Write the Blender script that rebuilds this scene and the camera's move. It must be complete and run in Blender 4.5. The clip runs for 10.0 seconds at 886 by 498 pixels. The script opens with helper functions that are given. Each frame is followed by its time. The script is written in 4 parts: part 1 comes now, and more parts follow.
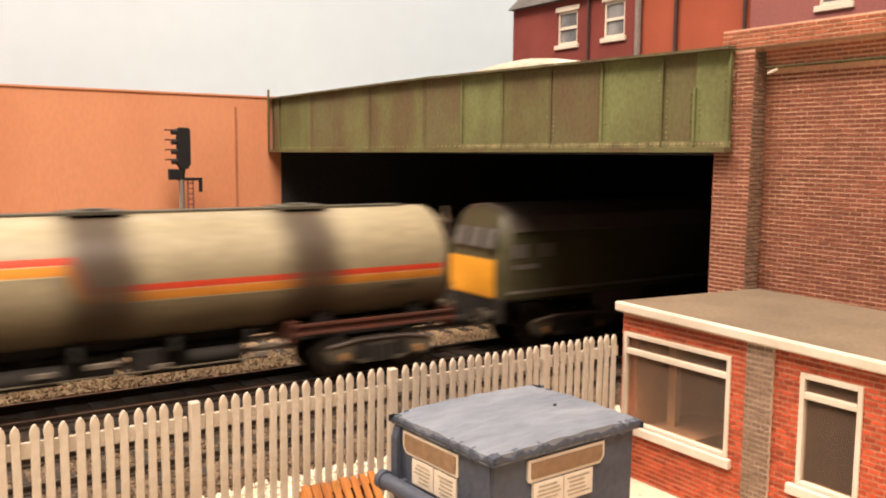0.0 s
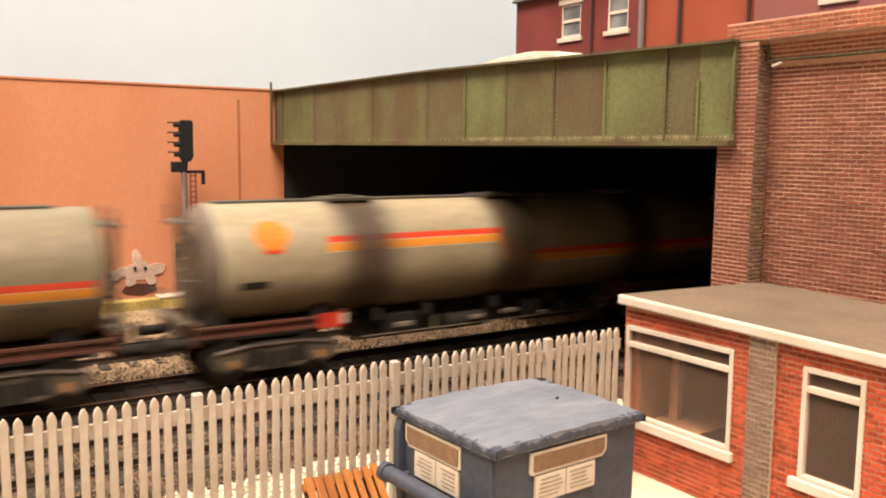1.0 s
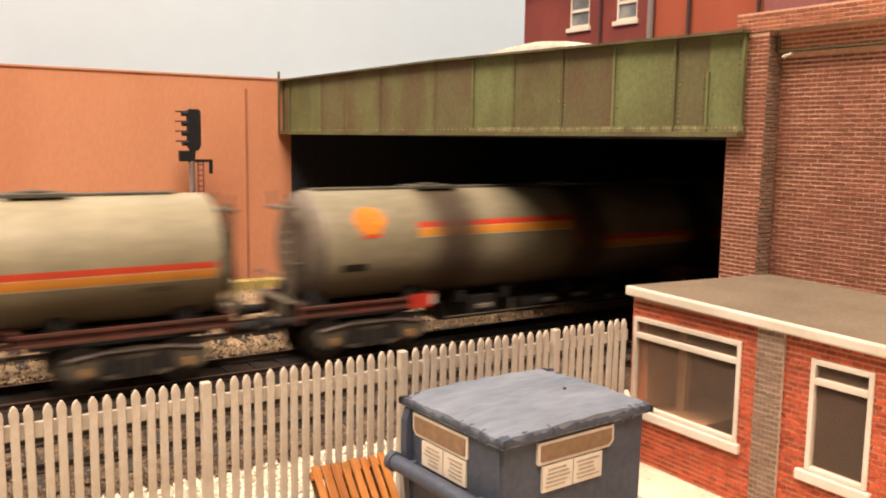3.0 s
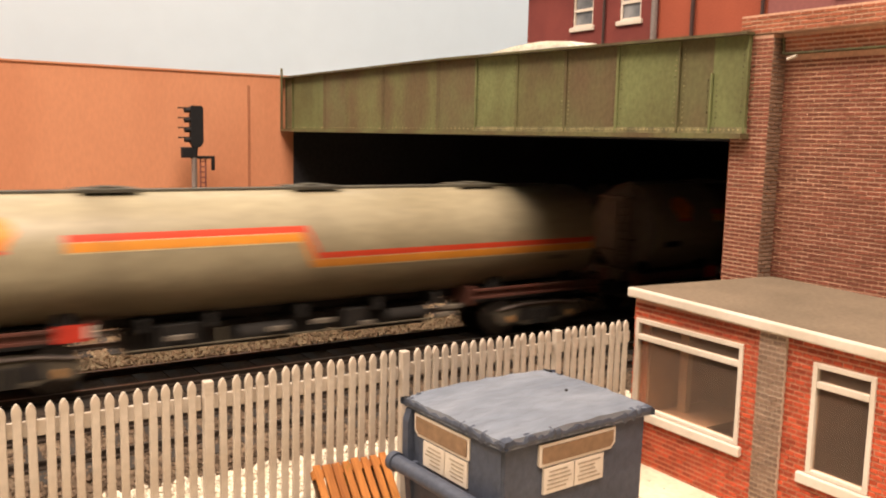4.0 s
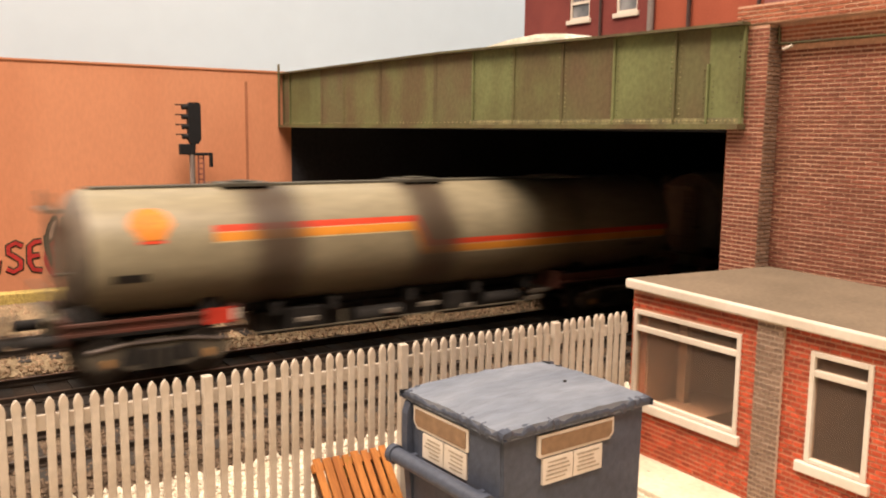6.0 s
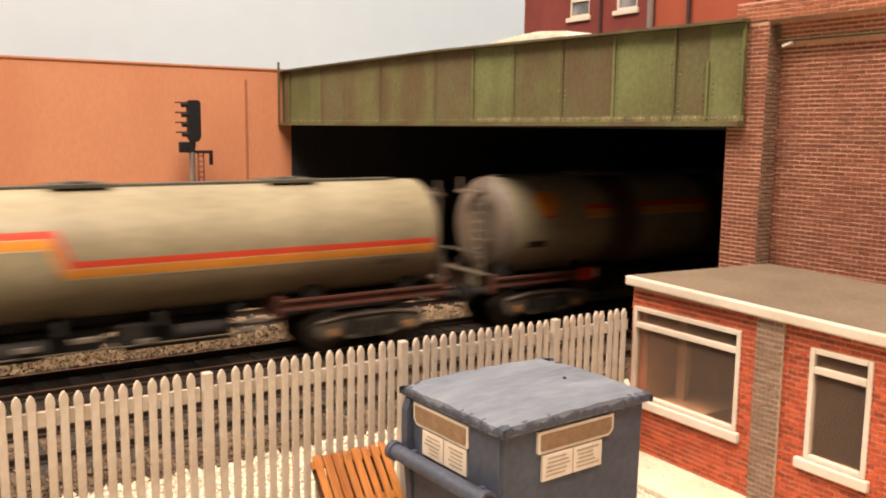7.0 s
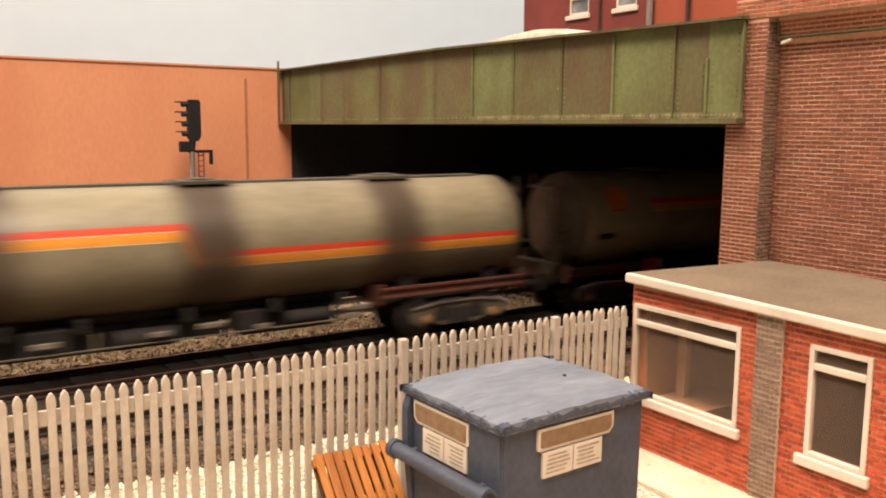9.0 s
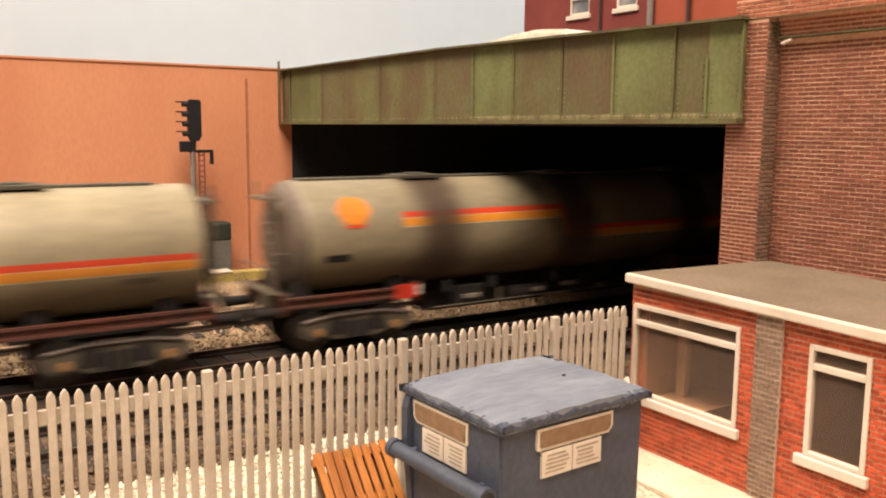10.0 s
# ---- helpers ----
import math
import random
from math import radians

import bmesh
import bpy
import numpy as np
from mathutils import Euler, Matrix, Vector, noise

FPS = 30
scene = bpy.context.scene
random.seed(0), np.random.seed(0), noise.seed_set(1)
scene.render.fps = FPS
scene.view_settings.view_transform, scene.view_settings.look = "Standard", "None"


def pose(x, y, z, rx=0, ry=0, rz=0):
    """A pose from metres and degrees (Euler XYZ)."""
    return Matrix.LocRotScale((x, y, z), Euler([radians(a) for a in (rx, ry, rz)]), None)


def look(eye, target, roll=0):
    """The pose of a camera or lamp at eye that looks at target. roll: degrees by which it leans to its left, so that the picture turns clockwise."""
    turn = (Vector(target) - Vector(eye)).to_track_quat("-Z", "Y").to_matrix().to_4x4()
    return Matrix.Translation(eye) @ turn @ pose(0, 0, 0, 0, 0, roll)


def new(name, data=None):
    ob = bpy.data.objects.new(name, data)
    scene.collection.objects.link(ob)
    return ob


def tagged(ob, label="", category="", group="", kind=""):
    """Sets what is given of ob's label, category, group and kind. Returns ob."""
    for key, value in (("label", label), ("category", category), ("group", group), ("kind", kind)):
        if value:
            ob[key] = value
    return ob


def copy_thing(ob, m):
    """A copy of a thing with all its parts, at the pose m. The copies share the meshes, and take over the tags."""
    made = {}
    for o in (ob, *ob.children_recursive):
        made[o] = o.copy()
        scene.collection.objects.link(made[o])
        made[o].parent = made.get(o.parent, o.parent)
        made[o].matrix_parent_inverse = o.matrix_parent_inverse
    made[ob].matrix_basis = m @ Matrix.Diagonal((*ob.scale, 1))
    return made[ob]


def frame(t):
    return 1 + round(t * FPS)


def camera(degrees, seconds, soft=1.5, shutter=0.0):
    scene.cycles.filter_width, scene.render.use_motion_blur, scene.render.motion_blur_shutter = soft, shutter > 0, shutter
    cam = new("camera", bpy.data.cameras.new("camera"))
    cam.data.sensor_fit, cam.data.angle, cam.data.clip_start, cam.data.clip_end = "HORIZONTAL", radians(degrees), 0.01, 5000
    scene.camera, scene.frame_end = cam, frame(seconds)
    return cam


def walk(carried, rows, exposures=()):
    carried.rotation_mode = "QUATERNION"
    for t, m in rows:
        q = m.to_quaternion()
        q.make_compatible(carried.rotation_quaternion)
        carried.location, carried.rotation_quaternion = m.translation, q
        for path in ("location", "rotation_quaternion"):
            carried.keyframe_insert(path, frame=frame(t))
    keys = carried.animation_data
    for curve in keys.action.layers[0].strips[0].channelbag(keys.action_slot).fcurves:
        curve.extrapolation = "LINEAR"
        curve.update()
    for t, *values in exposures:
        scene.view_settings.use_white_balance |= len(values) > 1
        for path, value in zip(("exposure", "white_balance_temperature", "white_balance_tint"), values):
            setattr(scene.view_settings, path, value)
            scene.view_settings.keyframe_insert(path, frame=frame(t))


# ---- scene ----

# All plans below are in millimetres: a 4 mm scale model railway. Track centre y = 0, rail top z = 0, trains run towards +x.
MM = 0.001
cam = camera(54.4, 10.0, soft=2.0, shutter=1.0)
TURNS = [  # seconds, eye in millimetres, turn to the right, tilt down, lean to the left
    (0, 0.19, -240.40, 67.29, 33.75, 6.28, 0.53),
    (0.5, 0.20, -240.33, 67.24, 33.60, 6.56, 0.53),
    (1, 0.18, -240.27, 67.18, 33.60, 6.72, 0.64),
    (1.5, 0.16, -240.24, 66.98, 33.50, 6.88, 0.60),
    (2, 0.15, -240.20, 66.95, 33.43, 7.09, 0.56),
    (2.5, 0.09, -240.20, 66.96, 33.28, 7.26, 0.61),
    (4, -0.33, -239.87, 67.67, 33.13, 7.55, 1.33),
    (4.5, -0.23, -239.97, 67.62, 33.13, 7.66, 1.23),
    (5, -0.11, -240.11, 67.61, 33.14, 7.77, 1.11),
    (5.5, -0.13, -240.22, 67.46, 33.14, 7.82, 0.86),
    (7, -0.14, -240.44, 67.15, 33.14, 8.00, 0.71),
    (7.5, -0.17, -240.45, 67.06, 33.08, 8.07, 0.68),
    (8, -0.05, -240.59, 67.05, 33.13, 8.08, 0.61),
    (8.5, -0.09, -240.61, 67.02, 33.14, 8.10, 0.49),
    (9, -0.12, -240.68, 67.08, 33.10, 8.09, 0.48),
    (9.5, -0.07, -240.81, 67.07, 33.11, 8.12, 0.45),
    (10, -0.04, -240.88, 67.04, 33.05, 8.08, 0.52),
]


def aim(x, y, z, turn, tilt, lean):
    a, b = radians(turn), radians(tilt)
    eye = Vector((x, y, z)) * MM
    return look(eye, eye + Vector((math.sin(a) * math.cos(b), math.cos(a) * math.cos(b), -math.sin(b))), lean)


walk(cam, [(t, aim(*row)) for t, *row in TURNS], exposures=[(0, 0.09), (2, 0.01), (5, -0.06), (10, -0.06)])

# ---- light: even room light, an overhead lamp and an added fill lamp ----
world = bpy.data.worlds.new("room_light")
world.use_nodes = True
world.node_tree.nodes["Background"].inputs[0].default_value = (1.0, 0.84, 0.70, 1)
world.node_tree.nodes["Background"].inputs[1].default_value = 0.05
scene.world = world


def area_lamp(name, at, to, size, watts, colour):
    lamp = bpy.data.lights.new(name, "AREA")
    lamp.shape, lamp.size, lamp.size_y, lamp.energy, lamp.color = "RECTANGLE", size[0] * MM, size[1] * MM, watts, colour
    ob = new(name, lamp)
    ob.matrix_world = look(Vector(at) * MM, Vector(to) * MM)
    return ob


area_lamp("ceiling_light", (-260, -640, 1350), (100, -20, 20), (900, 450), 45, (1.0, 0.80, 0.66))
# added fill, no fitting known here: brightens the brick wall and hut front
area_lamp("ceiling_light_far", (-540, 220, 1120), (150, -120, 40), (600, 300), 23, (1.0, 0.80, 0.66))

# ---- materials ----


def mat(name, colour, rough=0.7, metal=0.0, other=None, grain=900.0, blotch=70.0, vary=0.25, bump=0.15, spec=0.4, pieces=0.0, hue=0.0, stretch=(1, 1, 1)):
    """Two scales of noise between a colour and another; grain and blotch are cycles a metre."""
    m = bpy.data.materials.new(name)
    m.use_nodes = True
    nt = m.node_tree
    N, L = nt.nodes, nt.links
    b = N["Principled BSDF"]
    b.inputs["Roughness"].default_value, b.inputs["Metallic"].default_value = rough, metal
    b.inputs["Specular IOR Level"].default_value = spec
    co = N.new("ShaderNodeTexCoord")
    mp = N.new("ShaderNodeMapping")
    mp.inputs["Scale"].default_value = stretch
    L.new(co.outputs["Object"], mp.inputs[0])
    fine, big = N.new("ShaderNodeTexNoise"), N.new("ShaderNodeTexNoise")
    fine.inputs["Scale"].default_value, big.inputs["Scale"].default_value = grain, blotch
    fine.inputs["Detail"].default_value, big.inputs["Detail"].default_value = 4, 5
    L.new(mp.outputs[0], fine.inputs[0])
    L.new(mp.outputs[0], big.inputs[0])
    other = other or tuple(c * (1 - vary) for c in colour)
    ramp = N.new("ShaderNodeValToRGB")
    ramp.color_ramp.elements[0].position, ramp.color_ramp.elements[1].position = 0.36, 0.64
    ramp.color_ramp.elements[0].color, ramp.color_ramp.elements[1].color = (*other, 1), (*colour, 1)
    if hue:
        oi, sh = N.new("ShaderNodeObjectInfo"), N.new("ShaderNodeMath")
        sh.operation = "MULTIPLY_ADD"
        L.new(oi.outputs["Random"], sh.inputs[0])
        sh.inputs[1].default_value = hue
        lo = N.new("ShaderNodeMath")
        lo.operation = "SUBTRACT"
        L.new(big.outputs[0], lo.inputs[0])
        lo.inputs[1].default_value = hue / 2
        L.new(lo.outputs[0], sh.inputs[2])
        L.new(sh.outputs[0], ramp.inputs[0])
    else:
        L.new(big.outputs[0], ramp.inputs[0])
    mixer = N.new("ShaderNodeMix")
    mixer.data_type, mixer.blend_type = "RGBA", "MULTIPLY"
    mixer.inputs[0].default_value = 1.0
    tone = N.new("ShaderNodeMapRange")
    tone.inputs[1].default_value, tone.inputs[2].default_value = 0.3, 0.7
    tone.inputs[3].default_value, tone.inputs[4].default_value = 1 - vary, 1 + vary * 0.4
    L.new(fine.outputs[0], tone.inputs[0])
    L.new(ramp.outputs[0], mixer.inputs[6])
    L.new(tone.outputs[0], mixer.inputs[7])
    last = mixer.outputs[2]
    if pieces:
        info, geo = N.new("ShaderNodeObjectInfo"), N.new("ShaderNodeNewGeometry")
        add = N.new("ShaderNodeMath")
        add.operation = "ADD"
        L.new(info.outputs["Random"], add.inputs[0])
        L.new(geo.outputs["Random Per Island"], add.inputs[1])
        fr = N.new("ShaderNodeMath")
        fr.operation = "FRACT"
        L.new(add.outputs[0], fr.inputs[0])
        span = N.new("ShaderNodeMapRange")
        span.inputs[3].default_value, span.inputs[4].default_value = 1 - pieces, 1 + pieces * 0.6
        L.new(fr.outputs[0], span.inputs[0])
        more = N.new("ShaderNodeMix")
        more.data_type, more.blend_type = "RGBA", "MULTIPLY"
        more.inputs[0].default_value = 1.0
        L.new(last, more.inputs[6])
        L.new(span.outputs[0], more.inputs[7])
        last = more.outputs[2]
    L.new(last, b.inputs["Base Color"])
    bp = N.new("ShaderNodeBump")
    bp.inputs["Strength"].default_value, bp.inputs["Distance"].default_value = bump, 0.0004
    L.new(fine.outputs[0], bp.inputs["Height"])
    L.new(bp.outputs[0], b.inputs["Normal"])
    return m


def glass(name, colour, rough, clear):
    m = bpy.data.materials.new(name)
    m.use_nodes = True
    b = m.node_tree.nodes["Principled BSDF"]
    b.inputs["Base Color"].default_value = (*colour, 1)
    b.inputs["Roughness"].default_value, b.inputs["Transmission Weight"].default_value = rough, clear
    b.inputs["IOR"].default_value = 1.1
    return m


def tank_paint(name, dull=1.0):
    return mat(name, tuple(c * dull for c in (0.350, 0.305, 0.198)), 0.45, 0.0, tuple(c * dull for c in (0.270, 0.230, 0.143)), 500, 45, 0.14, 0.03, 0.45, stretch=(0.35, 1, 1))


def stained(m, stains, grime_shade=0.6):
    """Adds dark spill stains at the given places along the tank, (place, half width, force), and brown grime mixed with
    painted shade low on its flanks.
    """
    nt = m.node_tree
    N, L = nt.nodes, nt.links
    b = N["Principled BSDF"]
    base = b.inputs["Base Color"].links[0].from_socket
    co, sep = N.new("ShaderNodeTexCoord"), N.new("ShaderNodeSeparateXYZ")
    L.new(co.outputs["Object"], sep.inputs[0])
    wob = N.new("ShaderNodeTexNoise")
    wob.inputs["Scale"].default_value, wob.inputs["Detail"].default_value = 90, 5
    L.new(co.outputs["Object"], wob.inputs[0])
    total = None
    for x, half, force in stains:
        d = N.new("ShaderNodeMath")
        d.operation = "SUBTRACT"
        L.new(sep.outputs[0], d.inputs[0])
        d.inputs[1].default_value = x * MM
        a = N.new("ShaderNodeMath")
        a.operation = "ABSOLUTE"
        L.new(d.outputs[0], a.inputs[0])
        w = N.new("ShaderNodeMath")
        w.operation = "MULTIPLY_ADD"
        L.new(wob.outputs[0], w.inputs[0])
        w.inputs[1].default_value = 0.006
        L.new(a.outputs[0], w.inputs[2])
        r = N.new("ShaderNodeMapRange")
        r.interpolation_type = "SMOOTHSTEP"
        r.inputs[1].default_value, r.inputs[2].default_value = (half + 8.5) * MM, (half - 3) * MM
        r.inputs[3].default_value, r.inputs[4].default_value = 0.0, force
        L.new(w.outputs[0], r.inputs[0])
        if total is None:
            total = r.outputs[0]
        else:
            mx = N.new("ShaderNodeMath")
            mx.operation = "MAXIMUM"
            L.new(total, mx.inputs[0])
            L.new(r.outputs[0], mx.inputs[1])
            total = mx.outputs[0]
    if total is not None:
        mixer = N.new("ShaderNodeMix")
        mixer.data_type = "RGBA"
        L.new(total, mixer.inputs[0])
        L.new(base, mixer.inputs[6])
        mixer.inputs[7].default_value = (0.055, 0.038, 0.026, 1)
        L.new(mixer.outputs[2], b.inputs["Base Color"])
        base = mixer.outputs[2]
    # wavy-edged grime and painted lower-flank shade, thickest in long smears
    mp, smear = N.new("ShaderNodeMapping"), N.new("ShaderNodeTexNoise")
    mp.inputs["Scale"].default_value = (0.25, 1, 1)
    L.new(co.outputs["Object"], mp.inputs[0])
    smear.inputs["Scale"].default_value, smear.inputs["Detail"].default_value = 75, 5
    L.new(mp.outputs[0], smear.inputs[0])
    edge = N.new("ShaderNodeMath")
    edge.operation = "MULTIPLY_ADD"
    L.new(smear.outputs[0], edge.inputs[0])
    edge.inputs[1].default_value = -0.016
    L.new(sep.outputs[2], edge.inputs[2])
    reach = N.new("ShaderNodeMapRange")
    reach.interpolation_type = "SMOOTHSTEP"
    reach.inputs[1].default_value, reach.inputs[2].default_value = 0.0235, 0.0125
    reach.inputs[3].default_value, reach.inputs[4].default_value = 0.0, grime_shade
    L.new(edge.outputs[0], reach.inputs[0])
    dirt_shade = N.new("ShaderNodeMix")
    dirt_shade.data_type = "RGBA"
    L.new(reach.outputs[0], dirt_shade.inputs[0])
    L.new(base, dirt_shade.inputs[6])
    dirt_shade.inputs[7].default_value = (0.085, 0.058, 0.034, 1)
    L.new(dirt_shade.outputs[2], b.inputs["Base Color"])
    return m


M = {
    "salmon": mat("salmon_render", (0.68, 0.305, 0.166), 0.85, 0, (0.60, 0.250, 0.132), 700, 18, 0.06, 0.08, 0.2, stretch=(1, 1, 0.45)),
    "joint": mat("brown_wall_joint", (0.46, 0.19, 0.105), 0.9, 0, (0.36, 0.15, 0.08), 700, 60, 0.15, 0.1, 0.2),
    "brick": mat("orange_brick", (0.225, 0.071, 0.043), 0.85, 0, (0.155, 0.054, 0.034), 1500, 40, 0.2, 0.2, 0.2, pieces=0.25),
    # brighter orange also carries the light that the parapet catches
    "litbrick": mat("lit_orange_parapet_brick", (0.36, 0.115, 0.058), 0.85, 0, (0.27, 0.086, 0.045), 1500, 40, 0.2, 0.2, 0.2, pieces=0.25),
    "mortar": mat("pale_mortar", (0.62, 0.385, 0.26), 0.9, 0, (0.47, 0.29, 0.20), 1500, 60, 0.2, 0.2, 0.2),
    "hutbrick": mat("red_hut_brick", (0.50, 0.080, 0.029), 0.8, 0, (0.36, 0.058, 0.024), 1500, 70, 0.25, 0.3, 0.25, pieces=0.4),
    "hutmortar": mat("hut_mortar", (0.60, 0.30, 0.19), 0.9, 0, None, 1500, 60, 0.2, 0.2, 0.2),
    "greybrick": mat("grey_brick", (0.25, 0.165, 0.115), 0.85, 0, (0.19, 0.12, 0.082), 1500, 80, 0.25, 0.2, 0.2, pieces=0.25),
    "pilmortar": mat("grey_mortar", (0.52, 0.40, 0.30), 0.9, 0, None, 1500, 60, 0.2, 0.2, 0.2),
    "white": mat("white_trim_paint", (0.63, 0.56, 0.47), 0.55, 0, (0.53, 0.46, 0.37), 900, 60, 0.06, 0.05),
    "roof": mat("grey_felt_roof", (0.185, 0.142, 0.097), 0.9, 0, (0.136, 0.106, 0.072), 1200, 38, 0.18, 0.2, 0.2),
    "fence": mat("cream_fence_paint", (0.52, 0.455, 0.375), 0.6, 0, (0.42, 0.35, 0.27), 900, 90, 0.1, 0.06),
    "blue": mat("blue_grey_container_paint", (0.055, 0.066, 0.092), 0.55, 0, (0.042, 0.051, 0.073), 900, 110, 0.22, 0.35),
    # lid colour is about three times as bright as the body's
    "bluelid": mat("worn_paler_blue_lid_paint", (0.185, 0.205, 0.240), 0.6, 0, (0.135, 0.155, 0.190), 700, 110, 0.2, 1.0, stretch=(0.3, 1, 1)),
    "label": mat("brown_label", (0.23, 0.14, 0.075), 0.7, 0, None, 900, 90, 0.2, 0.05),
    "cream": mat("cream_card", (0.70, 0.62, 0.47), 0.7, 0, None, 900, 90, 0.06, 0.03),
    "print": mat("faded_print", (0.36, 0.30, 0.22), 0.8),
    "palletdark": mat("dark_gap_wood", (0.10, 0.055, 0.03), 0.8, 0, (0.06, 0.035, 0.02), 1200, 120, 0.3, 0.2, 0.2, stretch=(3, 0.4, 0.4)),
    "ochre": mat("tan_far_ballast", (0.33, 0.25, 0.15), 0.95, 0, (0.20, 0.15, 0.09), 1100, 70, 0.4, 1.0, 0.15),
    "pallet": mat("orange_wood", (0.58, 0.23, 0.055), 0.7, 0, (0.34, 0.115, 0.028), 1200, 120, 0.25, 0.2, 0.3, stretch=(3, 0.4, 0.4), pieces=0.2),
    "girder": mat("weathered_green_paint", (0.150, 0.166, 0.067), 0.75, 0, (0.108, 0.106, 0.043), 900, 55, 0.16, 0.35, 0.2, stretch=(1, 1, 0.75), pieces=0.12),
    "girderolive": mat("grimy_olive_paint", (0.134, 0.134, 0.055), 0.75, 0, (0.108, 0.080, 0.039), 900, 60, 0.16, 0.35, 0.2, stretch=(1, 1, 0.7), pieces=0.12),
    "girderbrown": mat("rust_brown_stained_paint", (0.115, 0.077, 0.042), 0.8, 0, (0.120, 0.114, 0.051), 900, 50, 0.16, 0.35, 0.2, stretch=(1, 1, 0.7), pieces=0.12),
    "girderdark": mat("grimy_green_brown_paint", (0.105, 0.10, 0.042), 0.7, 0, (0.08, 0.06, 0.03), 900, 120, 0.3, 0.3, 0.3),
    "greenlight": mat("worn_green_edge", (0.23, 0.205, 0.092), 0.75, 0, (0.105, 0.095, 0.045), 900, 200, 0.25, 0.2),
    "ochredots": mat("chipped_ochre_edge", (0.36, 0.29, 0.14), 0.8, 0, (0.20, 0.17, 0.07), 900, 200, 0.25, 0.2),
    # for boards added under the bridge, so that the opening stays dark
    "black": mat("tunnel_blackout", (0.05, 0.05, 0.056), 0.95, 0, None, 500, 30, 0.2, 0.1, 0.05),
    "ballast": mat("brown_ballast", (0.17, 0.122, 0.080), 0.95, 0, (0.095, 0.068, 0.045), 1100, 60, 0.4, 1.0, 0.15),
    "gravel": mat("pale_gravel", (0.72, 0.64, 0.50), 0.95, 0, (0.50, 0.42, 0.30), 900, 60, 0.35, 1.0, 0.15),
    # main track bed: darkness stands in for the shade beside the train
    "darkballast": mat("shaded_dark_ballast", (0.075, 0.055, 0.04), 0.95, 0, (0.045, 0.035, 0.027), 1100, 60, 0.4, 1.0, 0.15),
    # chips made paler to suggest light falling beyond the train
    "lightchips": mat("tan_stone_chips", (0.38, 0.265, 0.165), 0.9, 0, None, 1500, 90, 0.2, 0.2, 0.2, pieces=0.4),
    "stone": mat("pale_stone_chips", (0.76, 0.68, 0.54), 0.9, 0, None, 1500, 90, 0.2, 0.2, 0.2, pieces=0.35),
    "chips": mat("brown_stone_chips", (0.155, 0.108, 0.072), 0.9, 0, None, 1500, 90, 0.2, 0.2, 0.2, pieces=0.45),
    "sleeper": mat("dark_sleeper", (0.035, 0.028, 0.022), 0.85, 0, None, 900, 60, 0.3, 0.3),
    "rail": mat("dirty_rail", (0.06, 0.042, 0.03), 0.6, 0.3, None, 900, 60, 0.3, 0.1),
    "railtop": mat("worn_rail_head", (0.30, 0.27, 0.23), 0.35, 0.9),
    "solebar": mat("maroon_brown_underframe", (0.13, 0.036, 0.022), 0.7, 0, (0.08, 0.04, 0.028), 700, 60, 0.25, 0.1),
    "bogie": mat("grimy_grey_bogie", (0.115, 0.097, 0.068), 0.75, 0, (0.06, 0.05, 0.036), 700, 80, 0.3, 0.15),
    "olive": mat("olive_grey_steel", (0.15, 0.128, 0.085), 0.7, 0, (0.095, 0.08, 0.055), 700, 80, 0.2, 0.1),
    "dark": mat("dark_underframe", (0.022, 0.019, 0.016), 0.8, 0, None, 700, 60, 0.3, 0.1),
    "axle": mat("ochre_axlebox", (0.42, 0.22, 0.075), 0.7),
    "red": mat("red_stripe", (0.66, 0.065, 0.022), 0.45, 0, None, 500, 45, 0.08, 0.03),
    "logo": mat("yellow_emblem", (0.82, 0.27, 0.03), 0.45),
    "wagonred": mat("red_marker", (0.66, 0.05, 0.025), 0.5),
    "wheel": mat("wheel_steel", (0.07, 0.06, 0.05), 0.5, 0.6),
    "tankend": mat("brown_tank_end", (0.155, 0.122, 0.088), 0.55, 0, (0.10, 0.08, 0.058), 500, 60, 0.2, 0.05),
    "tread": mat("dark_walkway", (0.06, 0.055, 0.042), 0.7, 0, (0.10, 0.09, 0.06), 700, 70, 0.3, 0.1),
    "locogreen": mat("loco_green", (0.078, 0.072, 0.036), 0.45, 0, None, 500, 50, 0.15, 0.03),
    "locoroof": mat("loco_roof_grey", (0.17, 0.14, 0.12), 0.6, 0, None, 500, 50, 0.2, 0.05),
    "locoyellow": mat("loco_warning_yellow", (0.80, 0.36, 0.03), 0.45, 0, None, 500, 50, 0.1, 0.03),
    "locogrey": mat("pale_loco_grey", (0.26, 0.24, 0.22), 0.5),
    "houserender": mat("maroon_house_brick", (0.185, 0.045, 0.036), 0.85, 0, (0.15, 0.036, 0.03), 1600, 60, 0.15, 0.2, 0.2),
    "houseorange": mat("orange_house_brick", (0.32, 0.08, 0.042), 0.85, 0, (0.27, 0.066, 0.035), 1600, 50, 0.12, 0.2, 0.2),
    "slate": mat("grey_slate", (0.10, 0.095, 0.09), 0.8, 0, None, 900, 90, 0.25, 0.3),
    "pane": mat("dark_window_pane", (0.10, 0.105, 0.11), 0.15, 0, (0.22, 0.22, 0.22), 200, 90, 0.2, 0.0),
    "sky": mat("pale_backscene_paint", (0.60, 0.69, 0.75), 0.95, 0, (0.56, 0.65, 0.715), 60, 4, 0.02, 0.0, 0.1),
    "tarmac": mat("grey_tarmac", (0.16, 0.14, 0.12), 0.9, 0, None, 1200, 60, 0.2, 0.3),
    "carpaint": mat("cream_car_paint", (0.76, 0.72, 0.58), 0.3),
